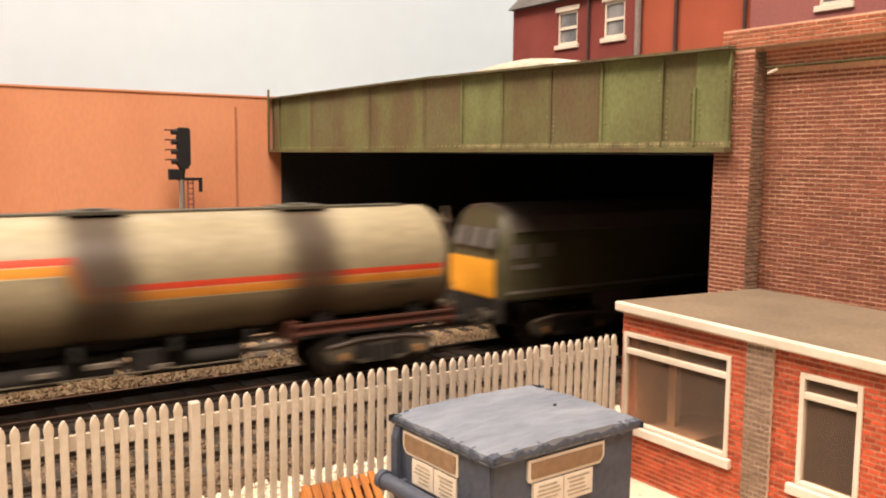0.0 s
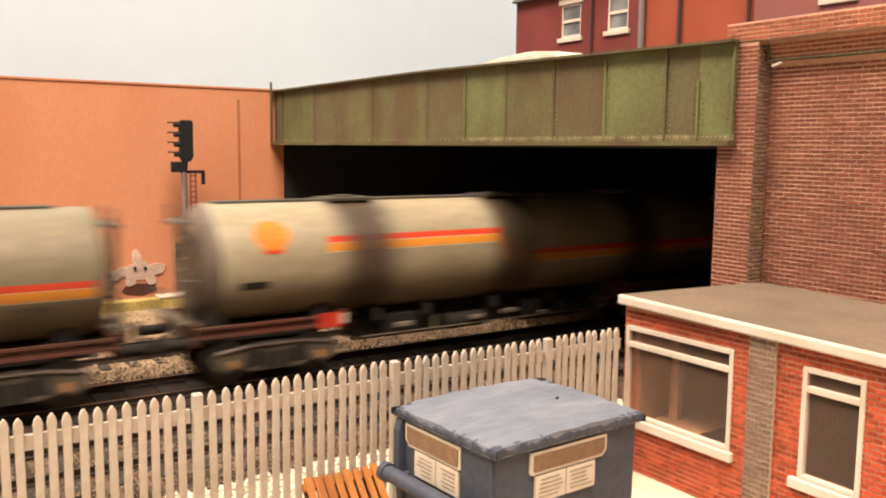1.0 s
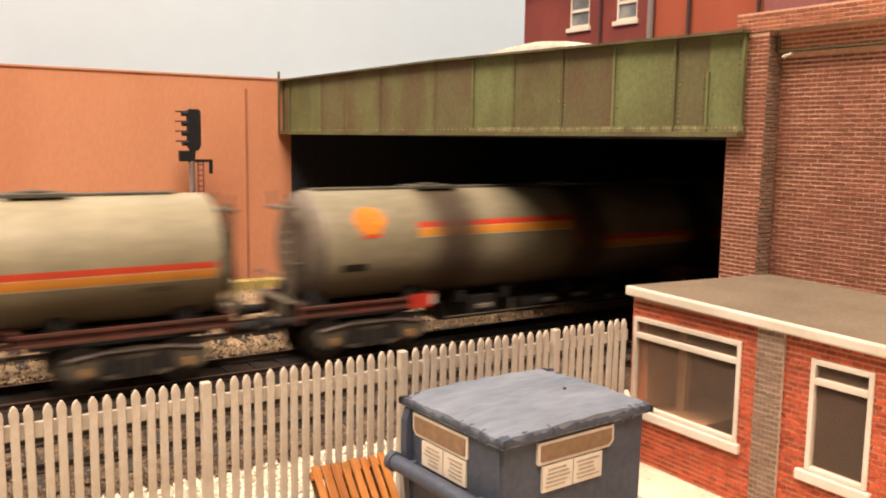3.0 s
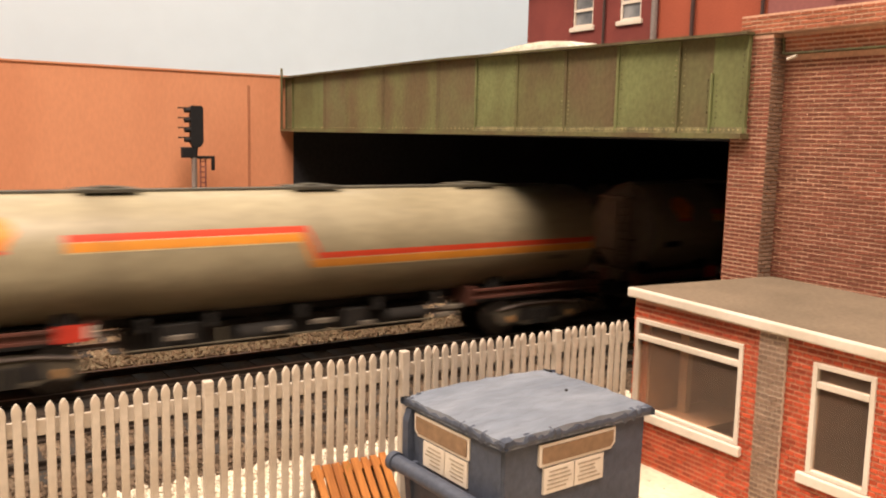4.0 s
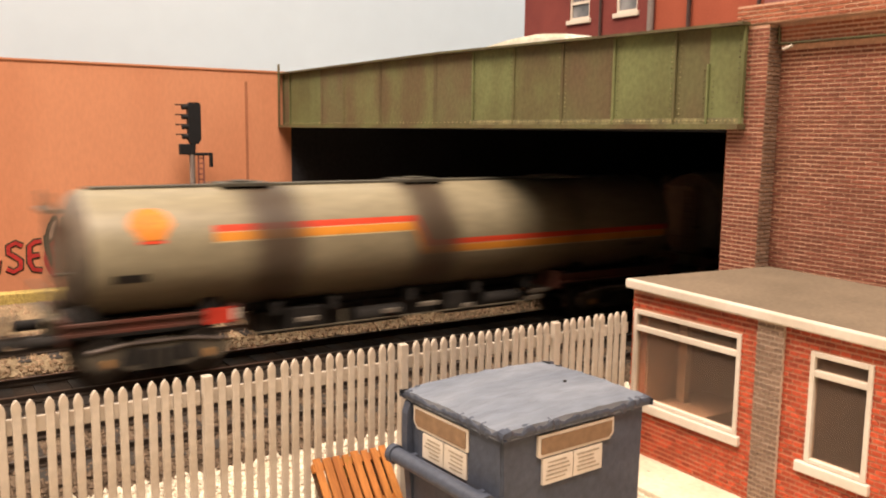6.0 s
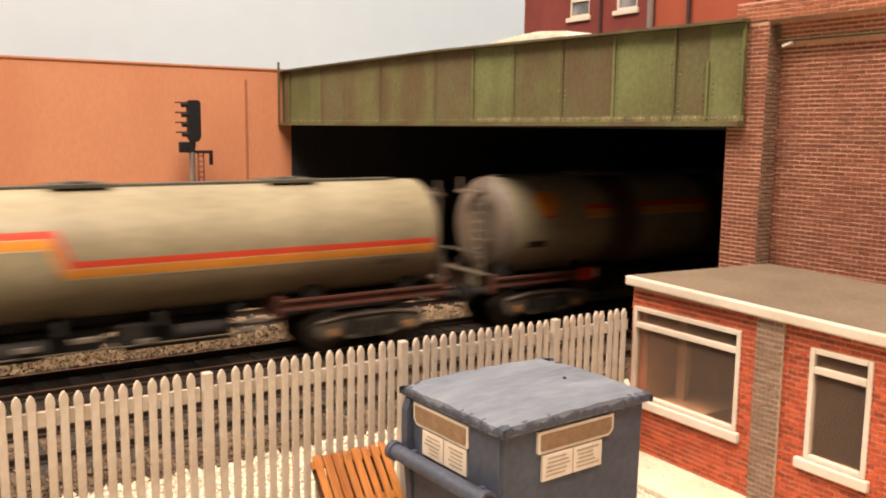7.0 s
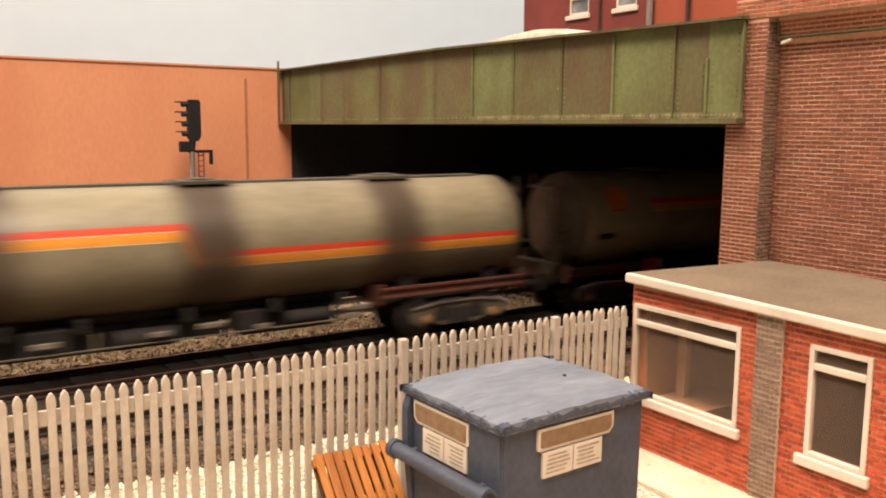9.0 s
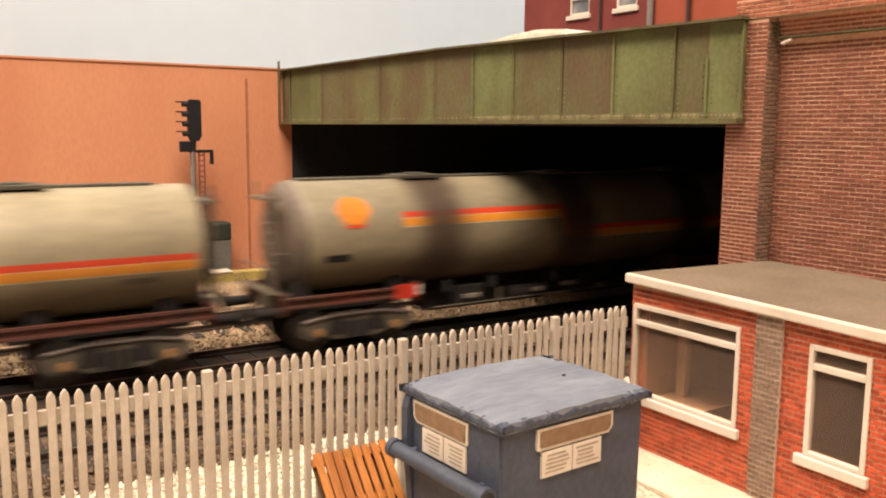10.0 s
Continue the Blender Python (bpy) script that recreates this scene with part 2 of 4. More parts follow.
    "signal": mat("signal_black", (0.012, 0.012, 0.014), 0.6),
    "cabinet": mat("grey_cabinet_paint", (0.17, 0.165, 0.15), 0.6, 0, None, 700, 90, 0.2, 0.1),
    "cabinettop": mat("dark_green_cabinet_paint", (0.032, 0.042, 0.03), 0.6, 0, None, 700, 90, 0.25, 0.1),
    "palegrey": mat("pale_grey_steel", (0.22, 0.19, 0.15), 0.7, 0, (0.13, 0.11, 0.085), 700, 80, 0.2, 0.1),
    "post": mat("grey_signal_post", (0.24, 0.20, 0.18), 0.6),
    "concrete": mat("pale_concrete", (0.62, 0.54, 0.40), 0.9, 0, (0.5, 0.42, 0.3), 900, 70, 0.15, 0.3, 0.2),
    "paintred": mat("graffiti_red", (0.50, 0.035, 0.03), 0.7),
    "paintdark": mat("graffiti_dark_green", (0.035, 0.04, 0.022), 0.7),
    "paintpink": mat("graffiti_pale", (0.78, 0.58, 0.46), 0.7),
    "insidetan": mat("tan_inner_post", (0.47, 0.35, 0.23), 0.85, 0, (0.36, 0.26, 0.17), 300, 60, 0.2, 0.05),
    "interior": mat("brown_hut_interior", (0.36, 0.25, 0.165), 0.85, 0, (0.27, 0.18, 0.115), 300, 60, 0.2, 0.05),
    "grass": mat("yellow_green_tuft", (0.36, 0.30, 0.06), 0.9),
    "pipe": mat("brown_drainpipe", (0.05, 0.025, 0.02), 0.6),
    "plum": mat("mauve_render", (0.24, 0.085, 0.075), 0.85, 0, None, 700, 30, 0.1, 0.1),
    "glass": glass("window_glass", (0.74, 0.58, 0.46), 0.0, 0.95),
    "weeds": mat("dry_grass_strip", (0.55, 0.42, 0.14), 0.95, 0, (0.36, 0.29, 0.10), 1200, 90, 0.4, 1.0, 0.1),
}

# ---- building blocks (millimetres) ----


def box(bm, x0, x1, y0, y1, z0, z1, bevel=0.0):
    vs = [bm.verts.new((x, y, z)) for x in (x0, x1) for y in (y0, y1) for z in (z0, z1)]
    fs = [bm.faces.new([vs[i] for i in q]) for q in ((0, 1, 3, 2), (4, 6, 7, 5), (0, 4, 5, 1), (2, 3, 7, 6), (0, 2, 6, 4), (1, 5, 7, 3))]
    if bevel:
        es = list({e for f in fs for e in f.edges})
        bmesh.ops.bevel(bm, geom=es, offset=bevel, segments=2, affect="EDGES", profile=0.5)
    return vs


def rod(bm, a, b, r, seg=10, r2=None):
    a, b = Vector(a), Vector(b)
    q = (b - a).to_track_quat("Z", "Y").to_matrix().to_4x4()
    bmesh.ops.create_cone(bm, cap_ends=True, segments=seg, radius1=r, radius2=r if r2 is None else r2, depth=(b - a).length,
                          matrix=Matrix.Translation((a + b) / 2) @ q)


def prism(bm, outline, axis, lo, hi):
    """A closed outline of (u, v) pushed along an axis: x: (y, z), y: (x, z), z: (x, y)."""
    place = {"x": lambda u, v, w: (w, u, v), "y": lambda u, v, w: (u, w, v), "z": lambda u, v, w: (u, v, w)}[axis]
    ends = [[bm.verts.new(place(u, v, w)) for u, v in outline] for w in (lo, hi)]
    n = len(outline)
    bm.faces.new(ends[0])
    bm.faces.new(ends[1][::-1])
    for i in range(n):
        bm.faces.new((ends[0][i], ends[1][i], ends[1][(i + 1) % n], ends[0][(i + 1) % n]))
    bmesh.ops.recalc_face_normals(bm, faces=bm.faces[:])


def mesh_of(name, bm, material, smooth=False):
    bmesh.ops.recalc_face_normals(bm, faces=bm.faces[:])
    me = bpy.data.meshes.new(name)
    bm.to_mesh(me)
    bm.free()
    me.transform(Matrix.Scale(MM, 4))
    me.materials.append(material)
    if smooth:
        me.shade_smooth()
        me.set_sharp_from_angle(angle=radians(35))
    return me


def part(name, bm, material, parent=None, label="", at=(0, 0, 0), smooth=False, kind=""):
    ob = new(name, mesh_of(name, bm, material, smooth))
    ob.location = Vector(at) * MM
    ob.parent = parent
    return tagged(ob, label=label, kind=kind)


def thing(name, label, category, at=(0, 0, 0), rz=0.0, group="", kind=""):
    ob = new(name)
    ob.empty_display_size = 0.01
    ob.matrix_world = pose(at[0] * MM, at[1] * MM, at[2] * MM, 0, 0, rz)
    return tagged(ob, label, category, group, kind)


def B():
    return bmesh.new()


def slab(name, x0, x1, y0, y1, z0, z1, material, label, category="", bevel=0.0, kind="structure", parent=None):
    bm = B()
    box(bm, x0, x1, y0, y1, z0, z1, bevel)
    ob = part(name, bm, material, parent, label, kind=kind)
    return tagged(ob, category=category)

# ---- large structure ----
slab("ground", -1700, 2400, -700, 420, -14, -5.0, M["ballast"], "brown ballast-covered baseboard under the tracks", "ground")
slab("yard", -500, 171.8, -700, -100, -5, -0.3, M["gravel"], "pale gravel yard beside the hut and container", "ground")
bm = B()
prism(bm, [(-500, -100), (171, -100), (171, -77), (-500, -77)], "z", -5, -1.2)
part("gravel_verge", bm, M["gravel"], None, "pale gravel verge between fence and siding", kind="structure")


def ballast_bed(y, name, material):
    bm = B()
    prism(bm, [(y - 22, -5), (y - 17, -2.3), (y + 17, -2.3), (y + 22, -5)], "x", -1600, 2300)
    tagged(part(name, bm, material, None, "brown ballast shoulder under the track", kind="structure"), category="ballast")


def track(y, label):
    t = thing("railway_track", label, "track", kind="structure")
    bm = B()
    for i in range(70):
        x = -200 + i * 8.6
        box(bm, x - 1.65, x + 1.65, y - 17, y + 17, -2.9, -1.95)
    part("sleepers", bm, M["sleeper"], t, kind="stuff")
    for s in (-1, 1):
        yy = y + s * 8.6
        bm = B()
        prism(bm, [(yy - 0.85, -1.95), (yy - 0.85, -1.6), (yy - 0.2, -1.4), (yy - 0.2, -0.7), (yy - 0.42, -0.5), (yy - 0.42, -0.08), (yy + 0.42, -0.08),
                   (yy + 0.42, -0.5), (yy + 0.2, -0.7), (yy + 0.2, -1.4), (yy + 0.85, -1.6), (yy + 0.85, -1.95)], "x", -1600, 2300)
        rail = part("rail", bm, M["rail"], t)
        bm = B()
        box(bm, -1600, 2300, yy - 0.36, yy + 0.36, -0.079, 0)
        part("rail_head", bm, M["railtop"], rail, "worn bright rail head")


for y, words in ((0, "main running track of dark sleepers and worn rails"), (-46, "siding track behind the palisade fence"), (50, "far running track beside the rendered wall")):
    ballast_bed(y, "ballast_bed", {0: M["darkballast"], -46: M["ballast"]}.get(y, M["ochre"]))
    track(y, words)

slab("far_verge", -500, 172, 72.1, 138.9, -5, -4.4, M["ochre"], "tan ballast verge before the back wall", "ground")
slab("track_gap", -500, 172, 22.1, 27.9, -5, -3.0, M["ochre"], "tan ballast between the running tracks", "ground")

YW, XG, XW = 166.0, 168.0, 172.0  # back wall, girder face, brick wall face
ZS, ZT = 67.6, 94.0  # bridge soffit, wall top
wall_back = slab("wall_back", -1500, XG + 5.6, YW, YW + 14, -5, ZT, M["salmon"], "salmon-orange rendered retaining wall with graffiti", "wall")
slab("wall_joint", XG - 18.2, XG - 16.9, YW - 0.2, YW + 1, -4, ZT - 5, M["joint"], "thin dark joint in the rendered wall", "joint")
slab("wall_cap", -1500, XG + 5.6, YW - 0.6, YW + 14.6, ZT, ZT + 0.8, M["salmon"], "thin rendered coping of the back wall", "coping")
# added black box, mostly unseen, that shuts light out behind the bridge
slab("tunnel_wall_north", XG + 5.6, 2350, YW - 0.0, YW + 14, -5, ZS, M["black"], "added black board keeping light out at the tunnel side", "wall")
slab("tunnel_wall_south", XW + 12, 2350, -116, -103, -5, ZS, M["black"], "added black board keeping light out at the tunnel side", "wall")
slab("tunnel_end", 2350, 2360, -117, YW + 14, -5, ZS, M["black"], "unseen black end board added to keep the tunnel dark", "wall")
slab("tunnel_roof", XG + 6, 2360, -113.0, YW + 14, ZS, ZS + 4, M["black"], "added black board over the tunnel, keeping light out", "ceiling")
slab("bridge_deck", XG + 4.7, XW + 10.4, -102.8, YW - 0.2, ZS + 4.2, ZS + 6, M["tarmac"], "narrow tarmac strip behind the girder", "deck")
slab("road", XW + 10.5, 420, -400, 420, ZS + 4.2, ZS + 6, M["tarmac"], "grey tarmac road over the bridge", "road")
slab("backdrop_sky", -1600, 700, 420, 430, -14, 900, M["sky"], "pale grey-blue painted sky backscene board", "backdrop", kind="structure")
slab("backdrop_sky_side", 700, 710, -900, 430, -14, 900, M["sky"], "pale grey-blue painted sky backscene board", "backdrop", kind="structure")


def bricks(parent, name, xf, y0, y1, z0, z1, course, length, holes, brick, cap, proud=0.13, thick=0.9, mortar=0.2, first=(-1e9, 1e9)):
    """Courses of bricks on a wall face looking to -x; y0 < y1. holes: (y0, y1, z0, z1)."""
    joint = course * mortar
    bm = B()
    box(bm, -proud, thick, -(length - joint * 0.6) / 2, (length - joint * 0.6) / 2, -(course - joint) / 2, (course - joint) / 2)
    whole = mesh_of(name, bm, brick)
    rest = B()
    made = 0
    for k in range(int((z1 - z0) / course + 1e-6)):
        zc = z0 + (k + 0.5) * course
        zl, zh = zc - (course - joint) / 2, zc + (course - joint) / 2
        y = y0 - (length / 2 if k % 2 else 0)
        while y < y1 - 0.15:
            a, b = max(y + joint * 0.3, y0), min(y + length - joint * 0.3, y1)
            spans = [(a, b)]
            for h0, h1, g0, g1 in holes:
                if zh > g0 + 0.05 and zl < g1 - 0.05:
                    spans = [s for p, q in spans for s in ((p, min(q, h0)), (max(p, h1), q)) if s[1] - s[0] > 0.2]
            for p, q in spans:
                full = abs(q - p - (length - joint * 0.6)) < 1e-4
                if full and made < cap and first[0] <= (p + q) / 2 <= first[1]:
                    ob = new(name, whole)
                    ob.location = Vector((xf + random.uniform(-0.05, 0.05), (p + q) / 2, zc)) * MM
                    ob.parent = parent
                    made += 1
                elif q > p:
                    j = random.uniform(-0.05, 0.05)
                    box(rest, xf - proud + j, xf + thick, p, q, zl, zh)
            y += length
    if len(rest.verts):
        part(name + "work", rest, brick, parent, kind="stuff")
    else:
        rest.free()

# ---- bridge ----


def bridge():
    t = thing("girder_bridge", "weathered green riveted plate girder bridge over the tracks", "bridge", (XG, 0, 0))
    y0, y1, z1 = -108.6, YW - 0.5, 92.6
    # joints between the plates, and the paint of the plate on the far side of each
    lines = [163.5, 155.4, 120.2, 98.0, 65.8, 25.0, 1.2, -21.2, -44.3, -65.6, -87.4, -97.8, -107.9]
    paints = ["brown", "", "brown", "olive", "olive", "brown", "", "olive", "brown", "", "brown", ""]

    def crown(y):
        return float(np.interp(y, (-109, 20, 166), (92.7, 94.4, 94.0)))

    def foot(y):
        return float(np.interp(y, (-109, 166), (68.3, 67.5)))

    for a, b, p in zip(lines[1:], lines, paints):
        bm = B()
        prism(bm, [(a, foot(a) + 1.2), (b, foot(b) + 1.2), (b, crown(b) - 0.6), (a, crown(a) - 0.6)], "x", 0.9 + random.uniform(-0.1, 0.1), 2.2)
        part("web_plate", bm, M["girder" + p], t)
    for k, y in enumerate(lines):
        paint = M["girder" + (paints + [""])[k]]
        top = crown(y) - 0.75 if k != 11 else crown(y) - 9.0
        bm = B()
        if y < -80 or y > 150:
            box(bm, 0.25, 0.9, y - 0.3, y + 0.3, foot(y) + 1.2, top, 0.1)
        elif y < 10:
            box(bm, 0.5, 0.9, y - 0.5, y + 0.5, foot(y) + 1.2, top, 0.08)
        else:
            box(bm, 0.74, 0.9, y - 0.9, y + 0.9, foot(y) + 1.2, top, 0.05)
        st = part("stiffener", bm, paint, t)
        bm = B()
        for side in (-1.4, 1.4):
            z = foot(y) + 2.4
            while z < top - 1.2:
                bmesh.ops.create_icosphere(bm, subdivisions=1, radius=random.uniform(0.14, 0.28), matrix=Matrix.Translation((0.9, y + side, z)))
                z += 1.3
        part("rivets", bm, M["greenlight"] if k in (8, 10) else M["girderdark"], st, kind="stuff")
    bm = B()
    prism(bm, [(y0, foot(y0)), (y1, foot(y1)), (y1, foot(y1) + 1.2), (y0, foot(y0) + 1.2)], "x", -1.4, 4.5)
    part("bottom_flange", bm, M["girderolive"], t)
    bm = B()
    prism(bm, [(y, crown(y) - 0.7) for y in (y0, 20, y1)] + [(y, crown(y)) for y in (y1, 20, y0)], "x", -1.4, 4.5)
    part("top_flange", bm, M["girderdark"], t)
    bm = B()
    prism(bm, [(y0, foot(y0) + 1.2), (2, foot(2) + 1.2), (2, foot(2) + 2.7), (y0, foot(y0) + 2.7)], "x", 0.55, 0.8)
    part("bottom_angle", bm, M["greenlight"], t)
    bm = B()
    y = y0 + 1
    while y < y1:
        bmesh.ops.create_icosphere(bm, subdivisions=1, radius=random.uniform(0.18, 0.36), matrix=Matrix.Translation((0.6 if y < 2 else 0.9, y, foot(y) + 2.0)))
        y += 1.3 if y < 2 else 2.6
    part("rivets", bm, M["ochredots"], t, kind="stuff")
    bm = B()
    box(bm, -1.6, -1.0, YW - 2.4, YW - 0.6, foot(y1), z1 + 5.4, 0.15)
    part("end_post", bm, M["girderbrown"], t)


bridge()


def brick_wall():
    XB, YP = XW + 2.4, -113.7  # wall face, near edge of the pier
    w = slab("wall_brick", XB + 0.02, XB + 8, -330, YP + 0.5, -5, 87.4, M["mortar"], "tall orange-red brick retaining wall with pale mortar", "wall")
    bricks(w, "brick", XB, -195, YP, 33.4, 87.2, 0.98, 2.82, [], M["brick"], 300, mortar=0.40, first=(-152, -113))
    pier = tagged(slab("wall_pier", XW - 2.0, XB + 8, YP + 0.3, -103.3, -5, 92.0, M["mortar"], "brick pier carrying the end of the girder", "pier"))
    bm = B()
    box(bm, XW - 2.3, XW - 2.0, YP + 0.2, -103.4, 30, 91.9)
    part("mortar_bed", bm, M["mortar"], pier)
    bricks(pier, "brick", XW - 2.3, YP + 0.1, -103.3, 33.4, 91.8, 0.98, 2.82, [], M["brick"], 260, mortar=0.40)
    bm, side = B(), B()
    for k in range(59):
        z = 33.4 + (k + 0.5) * 0.98
        a = -1.9 if k % 2 else -0.5
        for i in range(4):
            box(bm, XW + a + i * 2.82, XW + a + i * 2.82 + 2.6, -103.4, -103.0, z - 0.33, z + 0.33)
        for p, q in ((XW - 2.3, XW - 0.2), (XW + 0.05, XB - 0.1)) if k % 2 else ((XW - 2.3, XW - 1.4), (XW - 1.15, XW + 1.2), (XW + 1.45, XB - 0.1)):
            box(side, p, q, YP - 0.05 + random.uniform(-0.04, 0.04), YP + 0.4, z - 0.33, z + 0.33)
    part("return_brickwork", bm, M["brick"], pier, kind="stuff")
    part("side_brickwork", side, M["greybrick"], pier, "grey-brown brick return, greyer than the pier front", kind="stuff")
    par = slab("wall_parapet", XW - 2.6, XW + 6, -330, -104.8, 92.1, 96.4, M["mortar"], "brick parapet band along the wall top", "parapet")
    bricks(par, "brick", XW - 2.62, -195, -104.8, 92.2, 96.3, 0.98, 2.82, [], M["litbrick"], 120, mortar=0.40)
    sof = slab("string_course", XB - 1.6, XB + 4, -330, YP - 0.1, 87.5, 92.0, M["mortar"], "projecting brick string course under the parapet", "trim")
    bricks(sof, "brick", XB - 1.62, -195, YP - 0.2, 87.6, 91.9, 0.98, 2.82, [], M["litbrick"], 100, mortar=0.40)
    bm = B()
    rod(bm, (XB - 2.2, YP - 0.8, 87.6), (XB - 2.2, -330, 87.2), 0.3, 8)
    rod(bm, (XB - 2.2, YP - 0.8, 87.6), (XB - 2.2, YP - 0.6, 91.0), 0.3, 8)
    pipe = tagged(part("conduit", bm, M["girderdark"], None, "thin dark conduit under the parapet", smooth=True), category="conduit")
    bm = B()
    rod(bm, (XB - 2.8, YP - 4.6, 86.9), (XB - 2.8, YP - 2.2, 86.2), 0.34, 8)
    part("bracket", bm, M["white"], pipe, "pale broken bracket")


brick_wall()

# ---- hut ----
HX, HY = 129.3, -114.8


def hut():
    t = thing("brick_hut", "small flat-roofed red brick hut with white-framed windows", "building")
    y1, y0, depth = HY, -200.0, 44.6
    w1, w2 = (-142.1, -115.4, 12.2, 31.2), (-167.2, -156.1, 12.0, 31.4)
    walls = []

    def wall_box(*q):
        bm = B()
        box(bm, *q)
        walls.append(part("wall", bm, M["hutmortar"], t))

    def pier(a, b, c, d):
        wall_box(HX + 0.02, HX + 2.2, a, b, c, d)

    pier(y0, w2[0], 0, 35.4), pier(w2[0], w2[1], 0, w2[2]), pier(w2[0], w2[1], w2[3], 35.4), pier(w2[1], w1[0], 0, 35.4)
    pier(w1[0], w1[1], 0, w1[2]), pier(w1[0], w1[1], w1[3], 35.4), pier(w1[1], y1, 0, 35.4)
    wall_box(HX + 2.2, HX + depth, y1 - 2.0, y1 - 0.15, 0, 35.4)
    wall_box(HX + 2.2, HX + depth, y0, y0 + 2, 0, 35.4)
    wall_box(HX + depth - 2, HX + depth, y0 + 2, y1 - 2.0, 0, 35.4)
    wall = walls[0]
    pil = (-150.9, -145.6, -1, 40)
    bricks(wall, "brick", HX, y0, y1, 0.2, 35.3, 0.98, 1.85, [w1, w2, pil], M["hutbrick"], 300, mortar=0.38, first=(-170, -100))
    bm = B()
    box(bm, HX - 0.6, HX + 0.01, pil[0] - 0.06, pil[1] + 0.06, 0, 35.3)
    pl = part("pilaster", bm, M["pilmortar"], t, "grey-brown brick pilaster")
    bricks(pl, "brick", HX - 0.62, pil[0], pil[1], 0.2, 35.3, 0.98, 1.76, [], M["greybrick"], 120, mortar=0.4)
    bm = B()
    k = 0
    while k < 35:
        z, x = 0.2 + (k + 0.5) * 0.98, HX + 0.3 - (0.92 if k % 2 else 0)
        while x < HX + depth - 3.5:
            box(bm, max(x, HX), x + 1.6, y1 - 0.4, y1, z - 0.37, z + 0.37)
            x += 1.85
        k += 1
    part("end_brickwork", bm, M["hutbrick"], wall, kind="stuff")
    bm = B()
    box(bm, HX + 2.3, HX + depth - 2.1, y0 + 2.1, y1 - 2.2, 0.1, 0.6)
    part("floor", bm, M["interior"], t)
    bm = B()
    box(bm, HX + depth - 2.9, HX + depth - 2.1, y0 + 2.1, y1 - 2.2, 0.6, 35.2)
    box(bm, HX + 2.3, HX + depth - 3, y1 - 2.6, y1 - 2.1, 0.6, 35.2)
    box(bm, HX + 2.3, HX + depth - 3, y0 + 2.1, y0 + 2.6, 0.6, 35.2)
    part("lining", bm, M["interior"], t, "brown interior lining")
    bm = B()
    box(bm, HX + 2.3, HX + depth - 3, -152.4, -151.6, 0.6, 35.2)
    part("partition", bm, M["interior"], t)
    bm = B()
    box(bm, HX + 9, HX + 10.6, -121.6, -119.4, 0.6, 35.2, 0.1)
    part("inside_post", bm, M["insidetan"], t, "cream inner corner post")
    bm = B()
    box(bm, HX + 2.4, HX + 20, -130, -117.6, 10.2, 11.0, 0.1)
    part("inside_shelf", bm, M["interior"], t, "brown bench under the window")

    def window(y0, y1, z0, z1, tz, sill):
        wd = 0.9
        bm = B()
        x0, x1 = HX - 0.45, HX + 0.9
        box(bm, x0, x1, y0, y0 + wd, z0, z1, 0.12)
        box(bm, x0, x1, y1 - wd, y1, z0, z1, 0.12)
        box(bm, x0, x1, y0 + wd, y1 - wd, z1 - wd, z1, 0.12)
        box(bm, x0, x1, y0 + wd, y1 - wd, z0, z0 + wd * 0.9, 0.12)
        box(bm, x0, x1, y0 + wd, y1 - wd, tz - 0.55, tz + 0.55, 0.12)
        fr = part("window", bm, M["white"], t, "white painted window frame")
        for a, b in ((z0 + wd * 0.9, tz - 0.55), (tz + 0.55, z1 - wd)):
            bm = B()
            box(bm, HX + 0.25, HX + 0.4, y0 + wd, y1 - wd, a, b)
            pane = part("pane", bm, M["glass"], fr)
            pane.visible_shadow = False
        bm = B()
        box(bm, HX - 1.0, HX + 0.6, sill[0], sill[1], z0 - 1.95, z0 - 0.05, 0.25)
        part("sill", bm, M["white"], fr)

    window(*w1, 27.4, (-142.9, -115.4))
    window(*w2, 27.7, (-168.0, -154.6))
    bm = B()
    box(bm, HX - 0.45, HX + depth + 0.5, y0 - 2, y1 + 0.85, 35.7, 37.42, 0.15)
    # roof tilted, and its back edge lowered, to fit the camera's view
    roof_tilt = Matrix.Translation((0, y1, 37)) @ Matrix.Rotation(radians(1.1), 4, "X") @ Matrix.Translation((0, -y1, -37))
    bm.transform(roof_tilt)
    for v in bm.verts:
        v.co.z -= 1.0 * (v.co.x - HX) / depth
    part("roof", bm, M["roof"], t, "flat grey-brown felt roof")
    bm = B()
    box(bm, HX - 1.8, HX - 0.46, y0 - 2.3, y1 + 0.9, 35.5, 37.45, 0.35)
    bm.transform(roof_tilt)
    part("fascia", bm, M["white"], t, "white painted roof edge")


hut()
slab("pavement", 116.5, HX, -260, -113.0, -0.3, 0.9, M["concrete"], "cream concrete path along the hut wall", "pavement", 0.25)

# flat dark discs suggest the shade in small weep holes
for k, (x, y) in enumerate(((124.5, -122.6), (123.6, -126.4), (123.2, -130.6))):
    bm = B()
    rod(bm, (x, y, 0.7), (x, y, 0.93), 0.16, 8)
    tagged(part("drain_hole", bm, M["dark"], None, "tiny dark disc for a shaded hole in the concrete path"), category="hole", group="holes in the path")

# ---- fence ----
FY, FT, PITCH, BAY = -114.6, 30.2, 1.98, 34.55


def fence():
    t = thing("palisade_fence", "cream painted steel palisade fence with pointed pales", "fence")
    bm = B()
    h = FT
